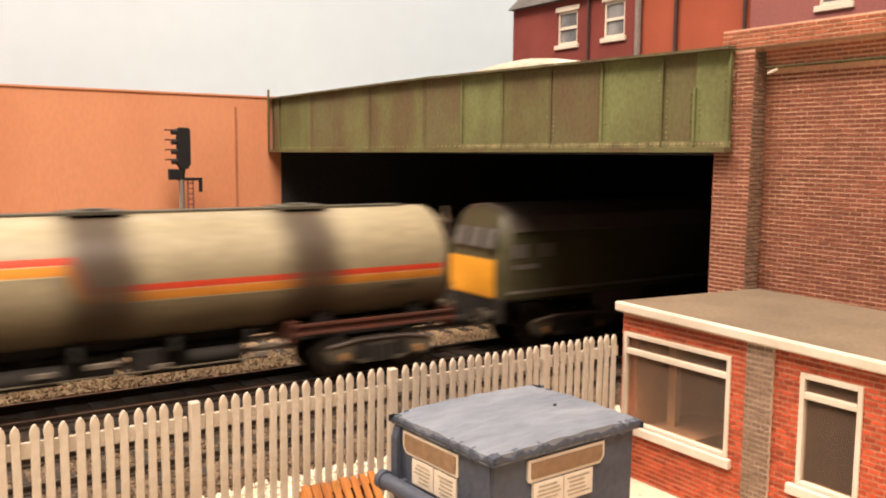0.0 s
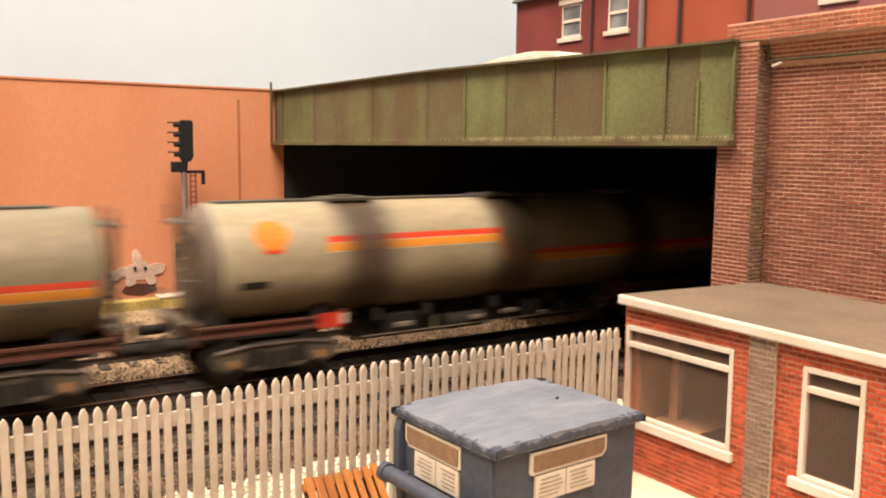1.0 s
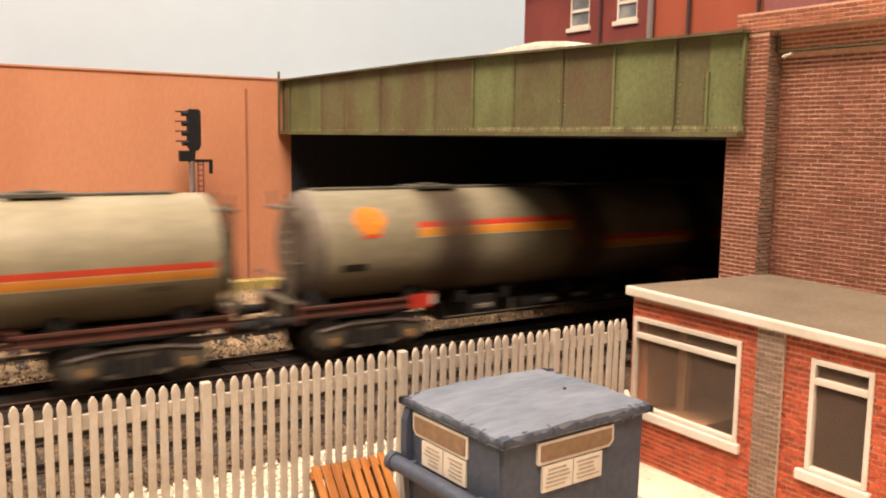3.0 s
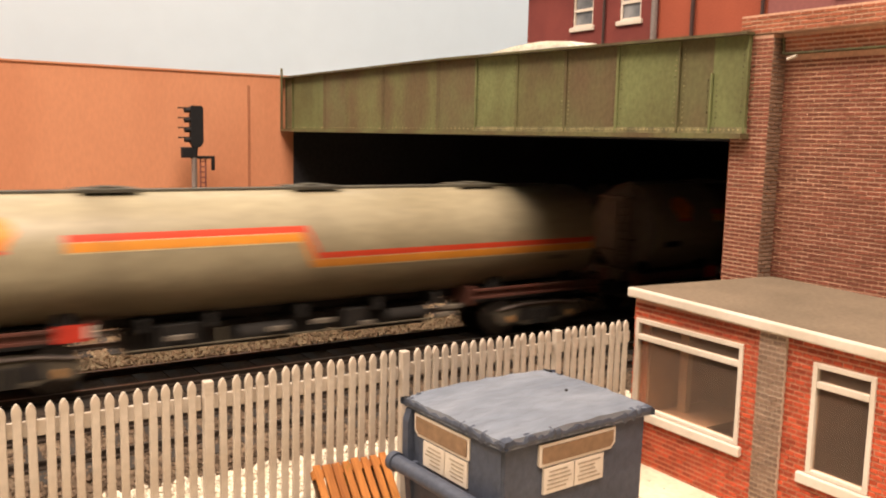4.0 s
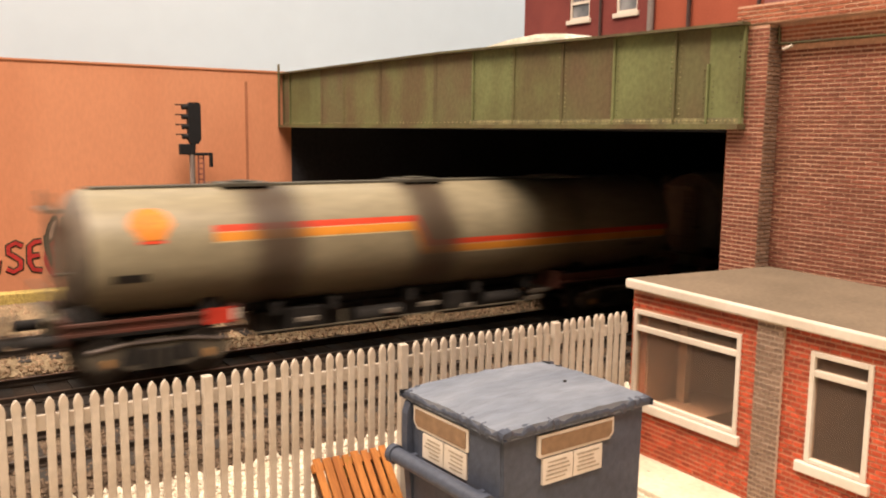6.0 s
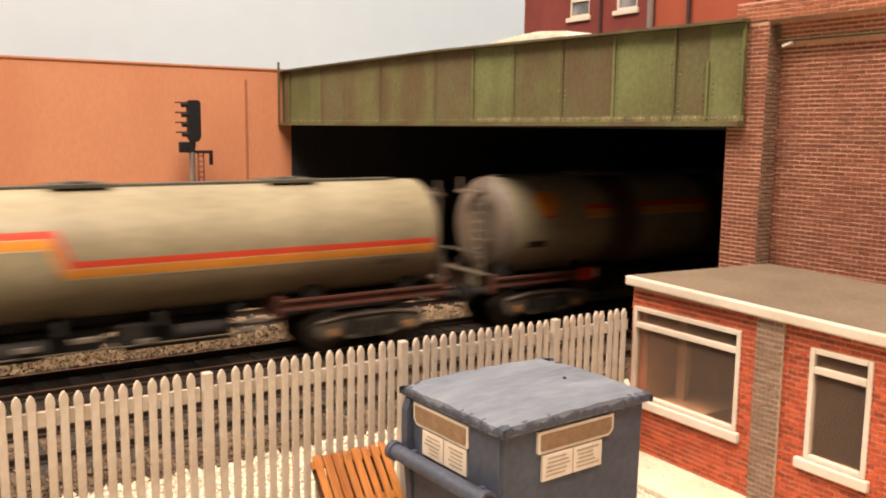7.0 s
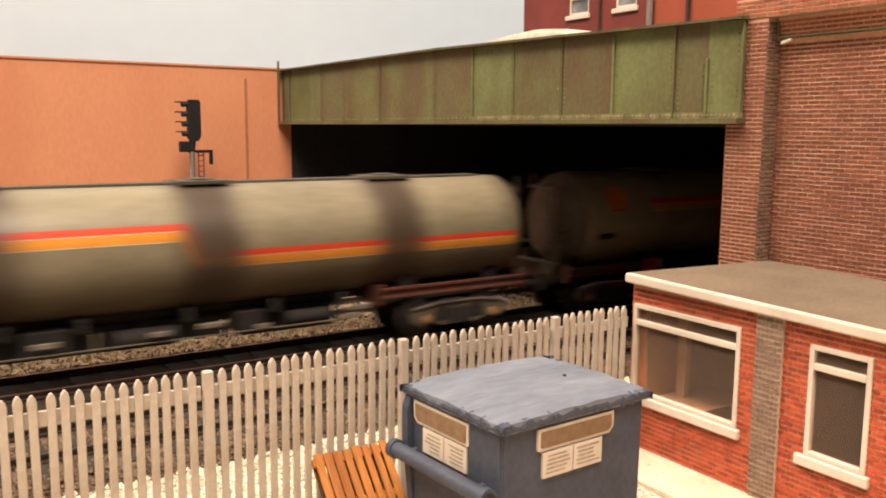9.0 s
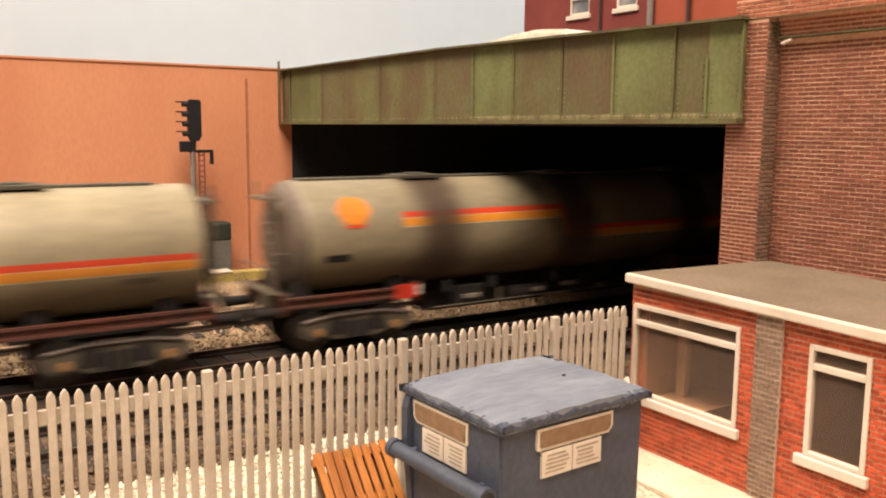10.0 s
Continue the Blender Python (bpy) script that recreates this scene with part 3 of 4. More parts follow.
    prism(bm, [(-0.58, 0), (0.58, 0), (0.58, h - 2.4), (0.66, h - 1.2), (0.5, h - 0.55), (0.14, h), (-0.14, h), (-0.5, h - 0.55), (-0.66, h - 1.2), (-0.58, h - 2.4)], "y", -0.35, 0.35)
    bmesh.ops.bevel(bm, geom=[e for e in bm.edges if abs(e.verts[0].co.y - e.verts[1].co.y) < 0.01], offset=0.14, segments=1, affect="EDGES")
    pale = mesh_of("pale", bm, M["fence"])
    bm = B()
    box(bm, -0.76, 0.76, -0.6, 0.9, 0, h - 0.3, 0.2)
    post = mesh_of("post", bm, M["fence"])
    first = 39.5 - 2 * BAY

    def lift(x):
        return 0.55 * min(1, max(0, (x - 40) / 30))

    for k in range(5):
        x = first + k * BAY
        ob = new("post", post)
        ob.location, ob.parent = Vector((x, FY, lift(x))) * MM, t
        for i in range(16):
            px = x + 2.42 + i * PITCH
            if px > 128.4:
                break
            ob = new("pale", pale)
            ob.location = Vector((px + random.uniform(-0.08, 0.08), FY - 0.1, lift(px) + random.uniform(-0.2, 0.15))) * MM
            ob.rotation_euler = (0, radians(random.uniform(-0.5, 0.5)), 0)
            ob.parent = t
        end = min(x + BAY - 1.0, 128.6)
        for z0, z1 in ((25.3, 27.6), (3.6, 5.2)):
            bm = B()
            box(bm, x + 0.8, end, FY + 0.3, FY + 0.95, z0 + lift(x), z1 + lift(x), 0.15)
            part("fence_rail", bm, M["fence"], t)


fence()

# ---- container ----


def container():
    t = thing("waste_container", "blue-grey painted lidded commercial waste container", "container", (67.9, -151.4, 0), 3.1)
    w, d = 29.9, 24.3
    bm = B()
    prism(bm, [(0.9, 3.0), (w - 0.9, 3.0), (w - 0.5, 25.9), (0.5, 25.9)], "y", 0.7, d - 0.7)
    bmesh.ops.bevel(bm, geom=bm.edges[:], offset=0.4, segments=3, affect="EDGES")
    bmesh.ops.recalc_face_normals(bm, faces=bm.faces[:])
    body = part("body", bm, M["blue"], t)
    bm = B()
    n = 18
    top = [[bm.verts.new((w * i / n, d * j / n, 26.75 + 0.5 * (1 - abs(2 * i / n - 1) ** 3) + 0.3 * (1 - abs(2 * j / n - 1) ** 3) + 0.26 * noise.noise((i * 0.5, j * 1.9, 3)) + 0.24 * noise.noise((i * 2.1, j * 2.3, 7)))) for j in range(n + 1)] for i in range(n + 1)]
    for i in range(n):
        for j in range(n):
            bm.faces.new((top[i][j], top[i + 1][j], top[i + 1][j + 1], top[i][j + 1]))
    ret = bmesh.ops.extrude_face_region(bm, geom=bm.faces[:])
    for v in ret["geom"]:
        if isinstance(v, bmesh.types.BMVert):
            v.co.z = 25.5
    lid = part("lid", bm, M["bluelid"], t, "worn blue ribbed lid, painted paler than the body", smooth=True)
    bm = B()
    n = 44
    for (ax, ay), (bx, by), (ox, oy) in (((0, 0), (w, 0), (0, -1)), ((0, d), (0, 0), (-1, 0)), ((w, 0), (w, d), (1, 0)), ((w, d), (0, d), (0, 1))):
        rows = []
        for i in range(n + 1):
            k = i / n
            j = noise.noise((i * 0.55, ax + ay * 3, 1.5)) + 0.5 * noise.noise((i * 1.7, bx + by * 3, 4.5))
            px, py, o = ax + (bx - ax) * k, ay + (by - ay) * k, 0.08 + 0.4 * max(0, j)
            end = 0.5 * ((i == n) - (i == 0))
            px, py = px - oy * end, py + ox * end
            top, low = 26.7 + 0.7 * max(-0.6, j), 25.75 - 1.3 * max(0, noise.noise((i * 1.3, 2, ax + by)))
            rows.append([bm.verts.new(q) for q in ((px - ox * 0.6, py - oy * 0.6, top + 0.12), (px + ox * o, py + oy * o, top - 0.1), (px + ox * (o + 0.1), py + oy * (o + 0.1), (top + low) / 2),
                                                   (px + ox * o * 0.7, py + oy * o * 0.7, low), (px - ox * 0.5, py - oy * 0.5, low + 0.1))])
        for p, q in zip(rows, rows[1:]):
            for k in range(4):
                bm.faces.new((p[k], q[k], q[k + 1], p[k + 1]))
    part("lid_rim", bm, M["blue"], lid, "chipped darker lid rim")
    bm = B()
    for x, y in ((22.6, 11.4),):
        rod(bm, (x, y, 26.9), (x, y, 27.75), 0.28, 8)
    part("rivet", bm, M["dark"], lid, "small dark dot on the lid")
    # fork pocket on the narrow side, signs on two sides
    bm = B()
    rod(bm, (-1.2, 1.4, 16.4), (-1.2, d + 0.8, 16.4), 1.25, 14)
    for y in (1.8, d + 0.4):
        rod(bm, (-1.2, y - 0.6, 16.4), (-1.2, y + 0.6, 16.4), 1.55, 14)
    for y in (4.5, d - 3):
        box(bm, -0.9, 0.8, y - 0.5, y + 0.5, 15.2, 17.2, 0.15)
    part("fork_pocket", bm, M["blue"], t, smooth=True)
    # shaped to fit the body's bulging outline in the camera's view
    bm = B()
    prism(bm, [(0.8, 5), (0.8, 25.4), (0.1, 25.2), (-0.5, 23.4), (-0.5, 18.5), (0.2, 12)], "y", d - 2.0, d - 0.5)
    part("corner_rib", bm, M["blue"], t)
    # dark disc on the solid rod, painted as shade inside a hollow end
    bm = B()
    rod(bm, (-1.2, 1.0, 16.4), (-1.2, 1.25, 16.4), 1.0, 14)
    part("pocket_mouth", bm, M["dark"], t, "dark disc painted for the shade in the fork pocket's end")
    for y in (4, d - 4):
        for x in (4, w - 4):
            bm = B()
            rod(bm, (x, y - 0.7, 1.5), (x, y + 0.7, 1.5), 1.5, 12)
            box(bm, x - 0.5, x + 0.5, y - 0.9, y + 0.9, 1.5, 3.2)
            part("castor", bm, M["dark"], t)

    def sign(face, a, b, z0, z1, cards):
        def put(bm, a, b, z0, z1, out):
            if face == "x":
                box(bm, 0.62 - out, 0.75, a, b, z0, z1)
            else:
                box(bm, a, b, 0.55 - out, 0.7, z0, z1)
        def plate(a, b, z0, z1, cut, out, flip):
            q = [(a, z1), (b, z1), (b, z0 + cut), (b - cut, z0), (a + cut * 0.3, z0), (a, z0 + cut * 0.3)]
            if flip == "x":
                prism(bm, q, "x", 0.62 - out, 0.75)
            else:
                prism(bm, q, "y", 0.55 - out, 0.7)
        bm = B()
        plate(a - 0.5, b + 0.5, z0 - 0.45, z1 + 0.45, 0.9, 0.28, face)
        border = part("sign_border", bm, M["white"], body, "cream sign border")
        bm = B()
        plate(a, b, z0, z1, 0.65, 0.42, face)
        part("sign", bm, M["label"], body, "brown wood-grained sign")
        c0, c1 = cards
        mid = (c0 + c1) / 2
        for p, q in ((c0, mid - 0.12), (mid + 0.12, c1)):
            bm = B()
            put(bm, p, q, z0 - 4.6, z0 - 0.75, 0.3)
            part("notice", bm, M["white"], body, "small cream notice with faded lines")
            for k in range(5):
                bm = B()
                z = z0 - 1.4 - k * 0.62
                put(bm, p + 0.5 + random.random() * 0.5, q - 0.5 - random.random() * 1.4, z - 0.12, z + 0.12, 0.36)
                part("print_bar", bm, M["print"], body)

    sign("x", 8.4, 21.2, 21.9, 24.5, (8.3, 19.2))
    sign("y", 7.4, 21.7, 22.1, 24.5, (7.9, 19.8))


container()


def pallet():
    t = thing("wooden_pallet", "orange-stained wooden pallet leaning on the fence", "pallet", (63.4, -121.5, 0))
    tilt = 42
    t.matrix_world = pose(62.9 * MM, -127.6 * MM, -0.1 * MM, -tilt, 0, 0)
    hgt, wid = 17.9, 13.7
    for i in range(8):
        x = -wid / 2 + 0.75 + i * (wid - 1.5) / 7
        bm = B()
        box(bm, x - random.uniform(0.55, 0.78), x + random.uniform(0.55, 0.78), -0.45, 0, 0, hgt + random.uniform(-0.2, 0.2), 0.06)
        part("board", bm, M["pallet"], t)
    for z in (0.4, hgt / 2 - 0.6, hgt - 1.8):
        bm = B()
        box(bm, -wid / 2, wid / 2, 0.01, 1.1, z, z + 1.3, 0.06)
        part("bearer", bm, M["pallet"], t)
    # dark boards added behind, so the gaps between front boards look shaded
    for i in range(6):
        x = -wid / 2 + 1.1 + i * (wid - 2.2) / 5
        bm = B()
        box(bm, x - 1.0, x + 1.0, 1.11, 1.5, 0, hgt - random.uniform(0.2, 1.6), 0.06)
        part("back_board", bm, M["palletdark"], t, "dark board added behind to make the gaps look shaded")


pallet()


def tuft(x, y, z, n, h):
    bm = B()
    for _ in range(n):
        a, r = random.uniform(0, 6.28), random.uniform(0.1, 0.9)
        p = Vector((x + 0.3 * r * math.cos(a), y + 0.3 * r * math.sin(a), z))
        q = p + Vector((r * math.cos(a), r * math.sin(a), h * random.uniform(0.6, 1)))
        rod(bm, p, q, 0.16, 4, 0.03)
    tagged(part("grass_tuft", bm, M["grass"], None, "small yellow-green tuft of grass by the fence"), category="grass")


tuft(62.3, -116.4, -0.3, 60, 14.6)

# ---- signal ----


def signal():
    t = thing("colour_light_signal", "black four-aspect colour light signal on a grey post", "signal", (118, 148, -5))
    bm = B()
    rod(bm, (0, 0, 0), (0, 0, 60), 1.25, 12)
    box(bm, -2.5, 2.5, -2.5, 2.5, 0, 3, 0.3)
    part("post", bm, M["post"], t, smooth=True)
    bm = B()
    prism(bm, [(-1.7, 66.5), (-0.6, 64.6), (2.6, 64.6), (4.0, 66.8), (4.0, 82.0), (3.2, 83.0), (-0.9, 83.0), (-1.7, 82.2)], "y", -1.5, 1.2)
    head = part("head", bm, M["signal"], t)
    for i in range(4):
        z = 67.6 + i * 4.35
        bm = B()
        rod(bm, (-1.6, -0.2, z + 0.4), (-4.2, -0.2, z + 0.2), 1.3, 10, 1.1)
        box(bm, -6.9, -1.7, -1.1, 0.7, z + 0.9, z + 1.5, 0.1)
        part("hood", bm, M["signal"], head)
    bm = B()
    rod(bm, (0, 0, 60), (0.6, 0, 65), 1.4, 10)
    box(bm, -5.7, -0.6, -1.2, 1.2, 59.8, 64.6, 0.4)
    box(bm, -1.5, 9.4, -0.7, 0.7, 59.4, 60.7, 0.2)
    box(bm, 7.9, 9.4, -0.7, 0.7, 54.2, 59.5, 0.2)
    part("bracket", bm, M["signal"], t)
    bm = B()
    for x in (3.0, 5.4):
        rod(bm, (x, 0.6, 0), (x, 0.6, 59.5), 0.35, 6)
    z = 3.0
    while z < 59:
        rod(bm, (3.0, 0.6, z), (5.4, 0.6, z), 0.28, 6)
        z += 2.4
    part("ladder", bm, M["plum"], t, "thin brown access ladder")


signal()

# ---- houses on the far side of the road ----
XH = 262.0


def house(y0, y1, material, label, windows, group="terrace"):
    t = thing("terraced_house", label, "house", (XH, 0, ZS + 6), group=group)
    holes = sorted(windows)

    def piece(*q):
        bm = B()
        box(bm, *q)
        part("wall", bm, material, t)

    zt = 62.0
    edge = y0
    for a, b, c, d in holes:
        piece(0, 2, edge, a, 0, zt)
        piece(0, 2, a, b, 0, c)
        piece(0, 2, a, b, d, zt)
        edge = b
    piece(0, 2, edge, y1, 0, zt)
    piece(2, 60, y0, y0 + 1.5, 0, zt)
    piece(2, 60, y1 - 1.5, y1, 0, zt)
    for a, b, c, d in holes:
        bm = B()
        m = (c + d) / 2
        for q in ((a, a + 1, c, d), (b - 1, b, c, d), (a + 1, b - 1, c, c + 1), (a + 1, b - 1, d - 1, d), (a + 1, b - 1, m - 0.6, m + 0.6)):
            box(bm, 0.5, 1.5, *q)
        win = part("window", bm, M["white"], t, "white sash window")
        for p, q in ((c + 1, m - 0.6), (m + 0.6, d - 1)):
            bm = B()
            box(bm, 1.2, 1.4, a + 1, b - 1, p, q)
            part("pane", bm, M["pane"], win)
        bm = B()
        box(bm, -1.0, 1, a - 1.2, b + 1.2, c - 2.0, c - 0.05, 0.2)
        part("sill", bm, M["white"], win)
        bm = B()
        box(bm, -0.4, 1, a - 1.2, b + 1.2, d + 0.05, d + 2.2, 0.1)
        part("lintel", bm, M["white"], win)
    bm = B()
    prism(bm, [(-3, zt), (30, zt + 32), (63, zt), (60, zt - 0.1), (0, zt - 0.1)], "y", y0 - 0.5, y1 + 0.5)
    part("roof", bm, M["slate"], t, "grey slate roof")
    bm = B()
    rod(bm, (-1.1, y0 + 1.2, 0), (-1.1, y0 + 1.2, zt), 0.7, 8)
    part("drainpipe", bm, M["pipe"], t)
    return t

house(9.5, 92.5, M["houserender"], "dark maroon brick terraced house with white sash windows", [(47.4, 60.4, 42.6, 57.0), (19.0, 31.2, 42.8, 57.6)])
house(-41.5, 9.3, M["houseorange"], "orange-red brick terraced house end", [])
house(-140, -41.7, M["plum"], "mauve rendered house with a white window sill", [(-79.4, -68.1, 42.9, 57.6)])
bm = B()
rod(bm, (XH - 1.4, 10.3, ZS + 6), (XH - 1.4, 10.3, ZS + 66), 1.3, 8)
tagged(part("drainpipe", bm, M["post"], None, "pale grey drainpipe on the house front", smooth=True), category="drainpipe")


bm = B()
rod(bm, (XH - 1.0, 39.6, ZS + 6), (XH - 1.0, 39.6, ZS + 66), 0.6, 8)
tagged(part("drainpipe", bm, M["pipe"], None, "thin dark drainpipe on the maroon house", smooth=True), category="drainpipe")
bm = B()
rod(bm, (XH - 1.2, -9.0, ZS + 6), (XH - 1.2, -9.0, ZS + 66), 0.8, 8)
tagged(part("drainpipe", bm, M["pipe"], None, "dark drainpipe on the orange house", smooth=True), category="drainpipe")


def van():
    t = thing("parked_van", "cream round-roofed van on the bridge road", "van", (190, -9, ZS + 6))
    bm = B()
    prism(bm, [(-33, 3), (33, 3), (33, 12), (31, 19), (22, 22.3), (6, 24.0), (-10, 24.7), (-24, 23.6), (-31, 19), (-34, 10)], "x", -11, 11)
    bmesh.ops.bevel(bm, geom=bm.edges[:], offset=1.2, segments=2, affect="EDGES")
    part("body", bm, M["carpaint"], t, smooth=True)
    for y in (-21, 21):
        for x in (-10.5, 9):
            bm = B()
            rod(bm, (x, y, 4.2), (x + 1.5, y, 4.2), 4.2, 16)
            part("wheel", bm, M["dark"], t)
    bm = B()
    box(bm, -11.15, -11.0, -22, -8, 15.5, 22, 0.02)
    part("side_window", bm, M["pane"], t)


van()

# ---- things along the back wall ----
slab("cable_trough", -400, 166, 139, 146, -5, -0.2, M["weeds"], "pale weed-grown cable trough along the far track", "trough", 0.4)


def graffiti(name, label, blobs):
    """Sprayed shapes on the back wall: each a filled wobbly outline of (x, z, half width, half height, material, turn, layer)."""
    t = thing(name, label, "graffiti", (0, YW, 0))
    for step, (x, z, a, b, m, turn, layer) in enumerate(blobs):
        bm = B()
        ring = []
        n = 40
        for i in range(n):
            w = 2 * math.pi * i / n
            k = 1 + 0.16 * noise.noise((math.cos(w) * 1.6 + x, math.sin(w) * 1.6 + z, layer))
            u, v = a * k * math.cos(w), b * k * math.sin(w)
            c, s = math.cos(radians(turn)), math.sin(radians(turn))
            ring.append((x + u * c - v * s, z + u * s + v * c))
        prism(bm, ring, "y", -0.1 - 0.2 * layer - 0.015 * step, -0.02 + 0.001 * step)
        part("paint_patch", bm, m, t)


R_, D_, P_ = M["paintred"], M["paintdark"], M["paintpink"]


def tag_letters(name, label, letters, wide):
    """Sprayed letters as bent strokes on the back wall: a dark outline with a red fill."""
    t = thing(name, label, "graffiti", (0, YW, 0))
    for step, pts in enumerate(letters):
        for m, half, out in ((D_, wide, 0.2), (R_, wide * 0.55, 0.45)):
            left, right = [], []
            for k, (x, z) in enumerate(pts):
                p, q = Vector(pts[max(0, k - 1)]), Vector(pts[min(len(pts) - 1, k + 1)])
                n = Vector((p.y - q.y, q.x - p.x)).normalized() * half
                left.append((x + n.x, z + n.y))
                right.append((x - n.x, z - n.y))
            bm = B()
            for k in range(len(pts) - 1):
                prism(bm, [left[k], left[k + 1], right[k + 1], right[k]], "y", -out - 0.02 * step - 0.005 * k, 0.03)
            part("paint_stroke", bm, m, t)


tag_letters("graffiti_tag", "black and red sprayed letters on the salmon wall", [
    [(49, 15.5), (46.5, 17), (43.6, 15.5), (43.6, 12.6), (46, 11), (48.2, 9.2), (48, 6), (45.2, 4.6), (42.6, 6)],
    [(56.8, 17.2), (54, 17), (51.8, 15.2), (51.6, 8), (53, 5), (56.6, 4.4)], [(52, 10.8), (55.8, 11.2)],
    [(38.6, 16.5), (36, 16), (35, 12), (36, 6.2), (39, 5), (39.6, 10)]], 1.5)
graffiti("graffiti_red", "red and dark green sprayed graffiti with pale shapes", [
    (62.5, 12, 4.6, 11, R_, -10, 1), (69.5, 14, 4.4, 11, R_, 8, 1), (61, 22, 2.2, 6.5, D_, -18, 2), (67.2, 21, 2.4, 7, D_, 10, 2),
    (72.4, 14, 1.5, 7, D_, 18, 2), (61.4, 22, 0.9, 4.5, P_, -18, 3), (68.6, 3.4, 2.6, 5.2, P_, 0, 2), (59.2, 13, 1.2, 7, D_, 10, 2),
    (66.2, 13, 0.8, 5.5, D_, -12, 3), (71.4, 22, 1.6, 3, R_, 25, 3)])
graffiti("graffiti_disc", "red disc and white star-shaped sprayed graffiti", [
    (80.0, 13.6, 4.8, 10.0, R_, 2, 1), (77.4, 16.5, 0.9, 5.0, D_, 14, 2), (101.5, 0.2, 8, 2.6, M["solebar"], 0, 1),
    (102.0, 9.0, 5.6, 4.6, P_, 0, 2), (100.6, 14.2, 2.2, 5.0, P_, 6, 3), (95.4, 9.0, 3.6, 2.4, P_, -8, 3), (109.0, 9.4, 4.4, 2.6, P_, 10, 3),
    (97.6, 5.0, 2.4, 2.8, P_, -28, 3), (106.4, 5.0, 2.4, 3.0, P_, 28, 3), (90.6, 7.6, 3.2, 2.4, P_, 12, 3),
    (99.6, 10.2, 0.7, 1.0, D_, 0, 4), (104.2, 10.0, 0.7, 0.9, D_, 0, 4)])


def equipment_cabinet():
    t = thing("equipment_cabinet", "grey lineside cabinet with a dark green top", "cabinet", (117.5, 153, -5))
    bm = B()
    box(bm, 0, 19, 0, 9, 0, 18, 0.4)
    body = part("body", bm, M["cabinet"], t)
    bm = B()
    box(bm, 9.3, 9.7, -0.06, 0.02, 1, 17)
    part("door_gap", bm, M["dark"], body)
    bm = B()
    box(bm, -0.3, 19.3, -0.3, 9.3, 18, 26.4, 0.8)
    part("top", bm, M["cabinettop"], t, "dark green painted top")


equipment_cabinet()
slab("concrete_plinth", 103, 132, 138.6, 146.4, -0.19, 0.8, M["white"], "pale concrete slab lying on the cable trough", "plinth", 0.4)

# ---- loose stones ----


def stones(name, n, box_, z, size, material, label):
    base = [(1, 0, 0), (-1, 0, 0), (0, 1, 0), (0, -1, 0), (0, 0, 1), (0, 0, -1)]
    tri = [(0, 2, 4), (2, 1, 4), (1, 3, 4), (3, 0, 4), (2, 0, 5), (1, 2, 5), (3, 1, 5), (0, 3, 5)]
    rng = np.random.default_rng(len(name) + n)
    c = np.stack([rng.uniform(box_[0], box_[1], n), rng.uniform(box_[2], box_[3], n), np.full(n, z) + rng.uniform(-0.2, 0.2, n)], 1)
    s = rng.uniform(size * 0.5, size, (n, 1, 1)) * rng.uniform(0.6, 1.2, (n, 6, 3))
    v = c[:, None] + np.array(base)[None] * s + rng.uniform(-0.3, 0.3, (n, 6, 3)) * size * 0.5
    f = (np.arange(n)[:, None, None] * 6 + np.array(tri)[None]).reshape(-1, 3)
    me = bpy.data.meshes.new(name)
    me.from_pydata((v.reshape(-1, 3) * MM).tolist(), [], f.tolist())
    me.materials.append(material)
    tagged(new(name, me), label, "stones", kind="stuff")


stones("gravel_stones", 9000, (-40, 170, -113, -76), -1.0, 0.75, M["stone"], "loose pale gravel chips behind the fence")
stones("yard_stones", 1200, (100, 117, -135, -116), -0.2, 0.5, M["stone"], "loose pale gravel chips by the path")
stones("ballast_stones", 9000, (-40, 200, -78, -24), -2.2, 0.8, M["chips"], "brown ballast chips round the siding")
stones("main_ballast_stones", 6000, (-40, 240, 11, 72), -2.2, 0.8, M["lightchips"], "brown ballast chips between the running tracks")
stones("verge_stones", 3000, (-20, 200, 72, 139), -4.6, 1.0, M["lightchips"], "tan stone chips before the back wall")

# ---- train ----
PERIOD = 235.0
AXIS, RAD = 33.6, 17.2


def bogie(t, xc, rear):
    bm = B()
    for s in (-1, 1):
        y = s * 13.6
        prism(bm, [(-19, 8.8), (-17, 10.6), (-8, 11.8), (8, 11.8), (17, 10.6), (19, 8.8), (18, 6.2), (14.5, 4.4), (11, 5.6), (6.5, 4.2), (-6.5, 4.2), (-11, 5.6), (-14.5, 4.4), (-18, 6.2)],
              "y", y - 0.9, y + 0.9)
    box(bm, -5, 5, -13, 13, 7.6, 11.0)
    bg = part("bogie", bm, M["bogie"], t, "grimy grey cast bogie", at=(xc, 0, 0))
    for s in (-1, 1):
        # dark plates on the solid frame stand in for shade in its openings
        for x in (-7.4, 7.4):
            bm = B()
            prism(bm, [(x - 3.0, 5.9), (x + 3.0, 5.9), (x + (2.6 if x < 0 else 1.2), 10.3), (x - (1.2 if x < 0 else 2.6), 10.3)], "y", s * 14.55 - 0.12, s * 14.55 + 0.12)
            part("frame_opening", bm, M["dark"], bg)
        bm = B()
        rod(bm, (-17.5, s * 14.7, 10.3), (-8, s * 14.7, 11.6), 0.45, 6)
        rod(bm, (-8, s * 14.7, 11.6), (8, s * 14.7, 11.6), 0.45, 6)
        rod(bm, (8, s * 14.7, 11.6), (17.5, s * 14.7, 10.3), 0.45, 6)
        part("top_flange", bm, M["post"], bg, "pale grey top edge")
        for x in (-13, 13):
            bm = B()
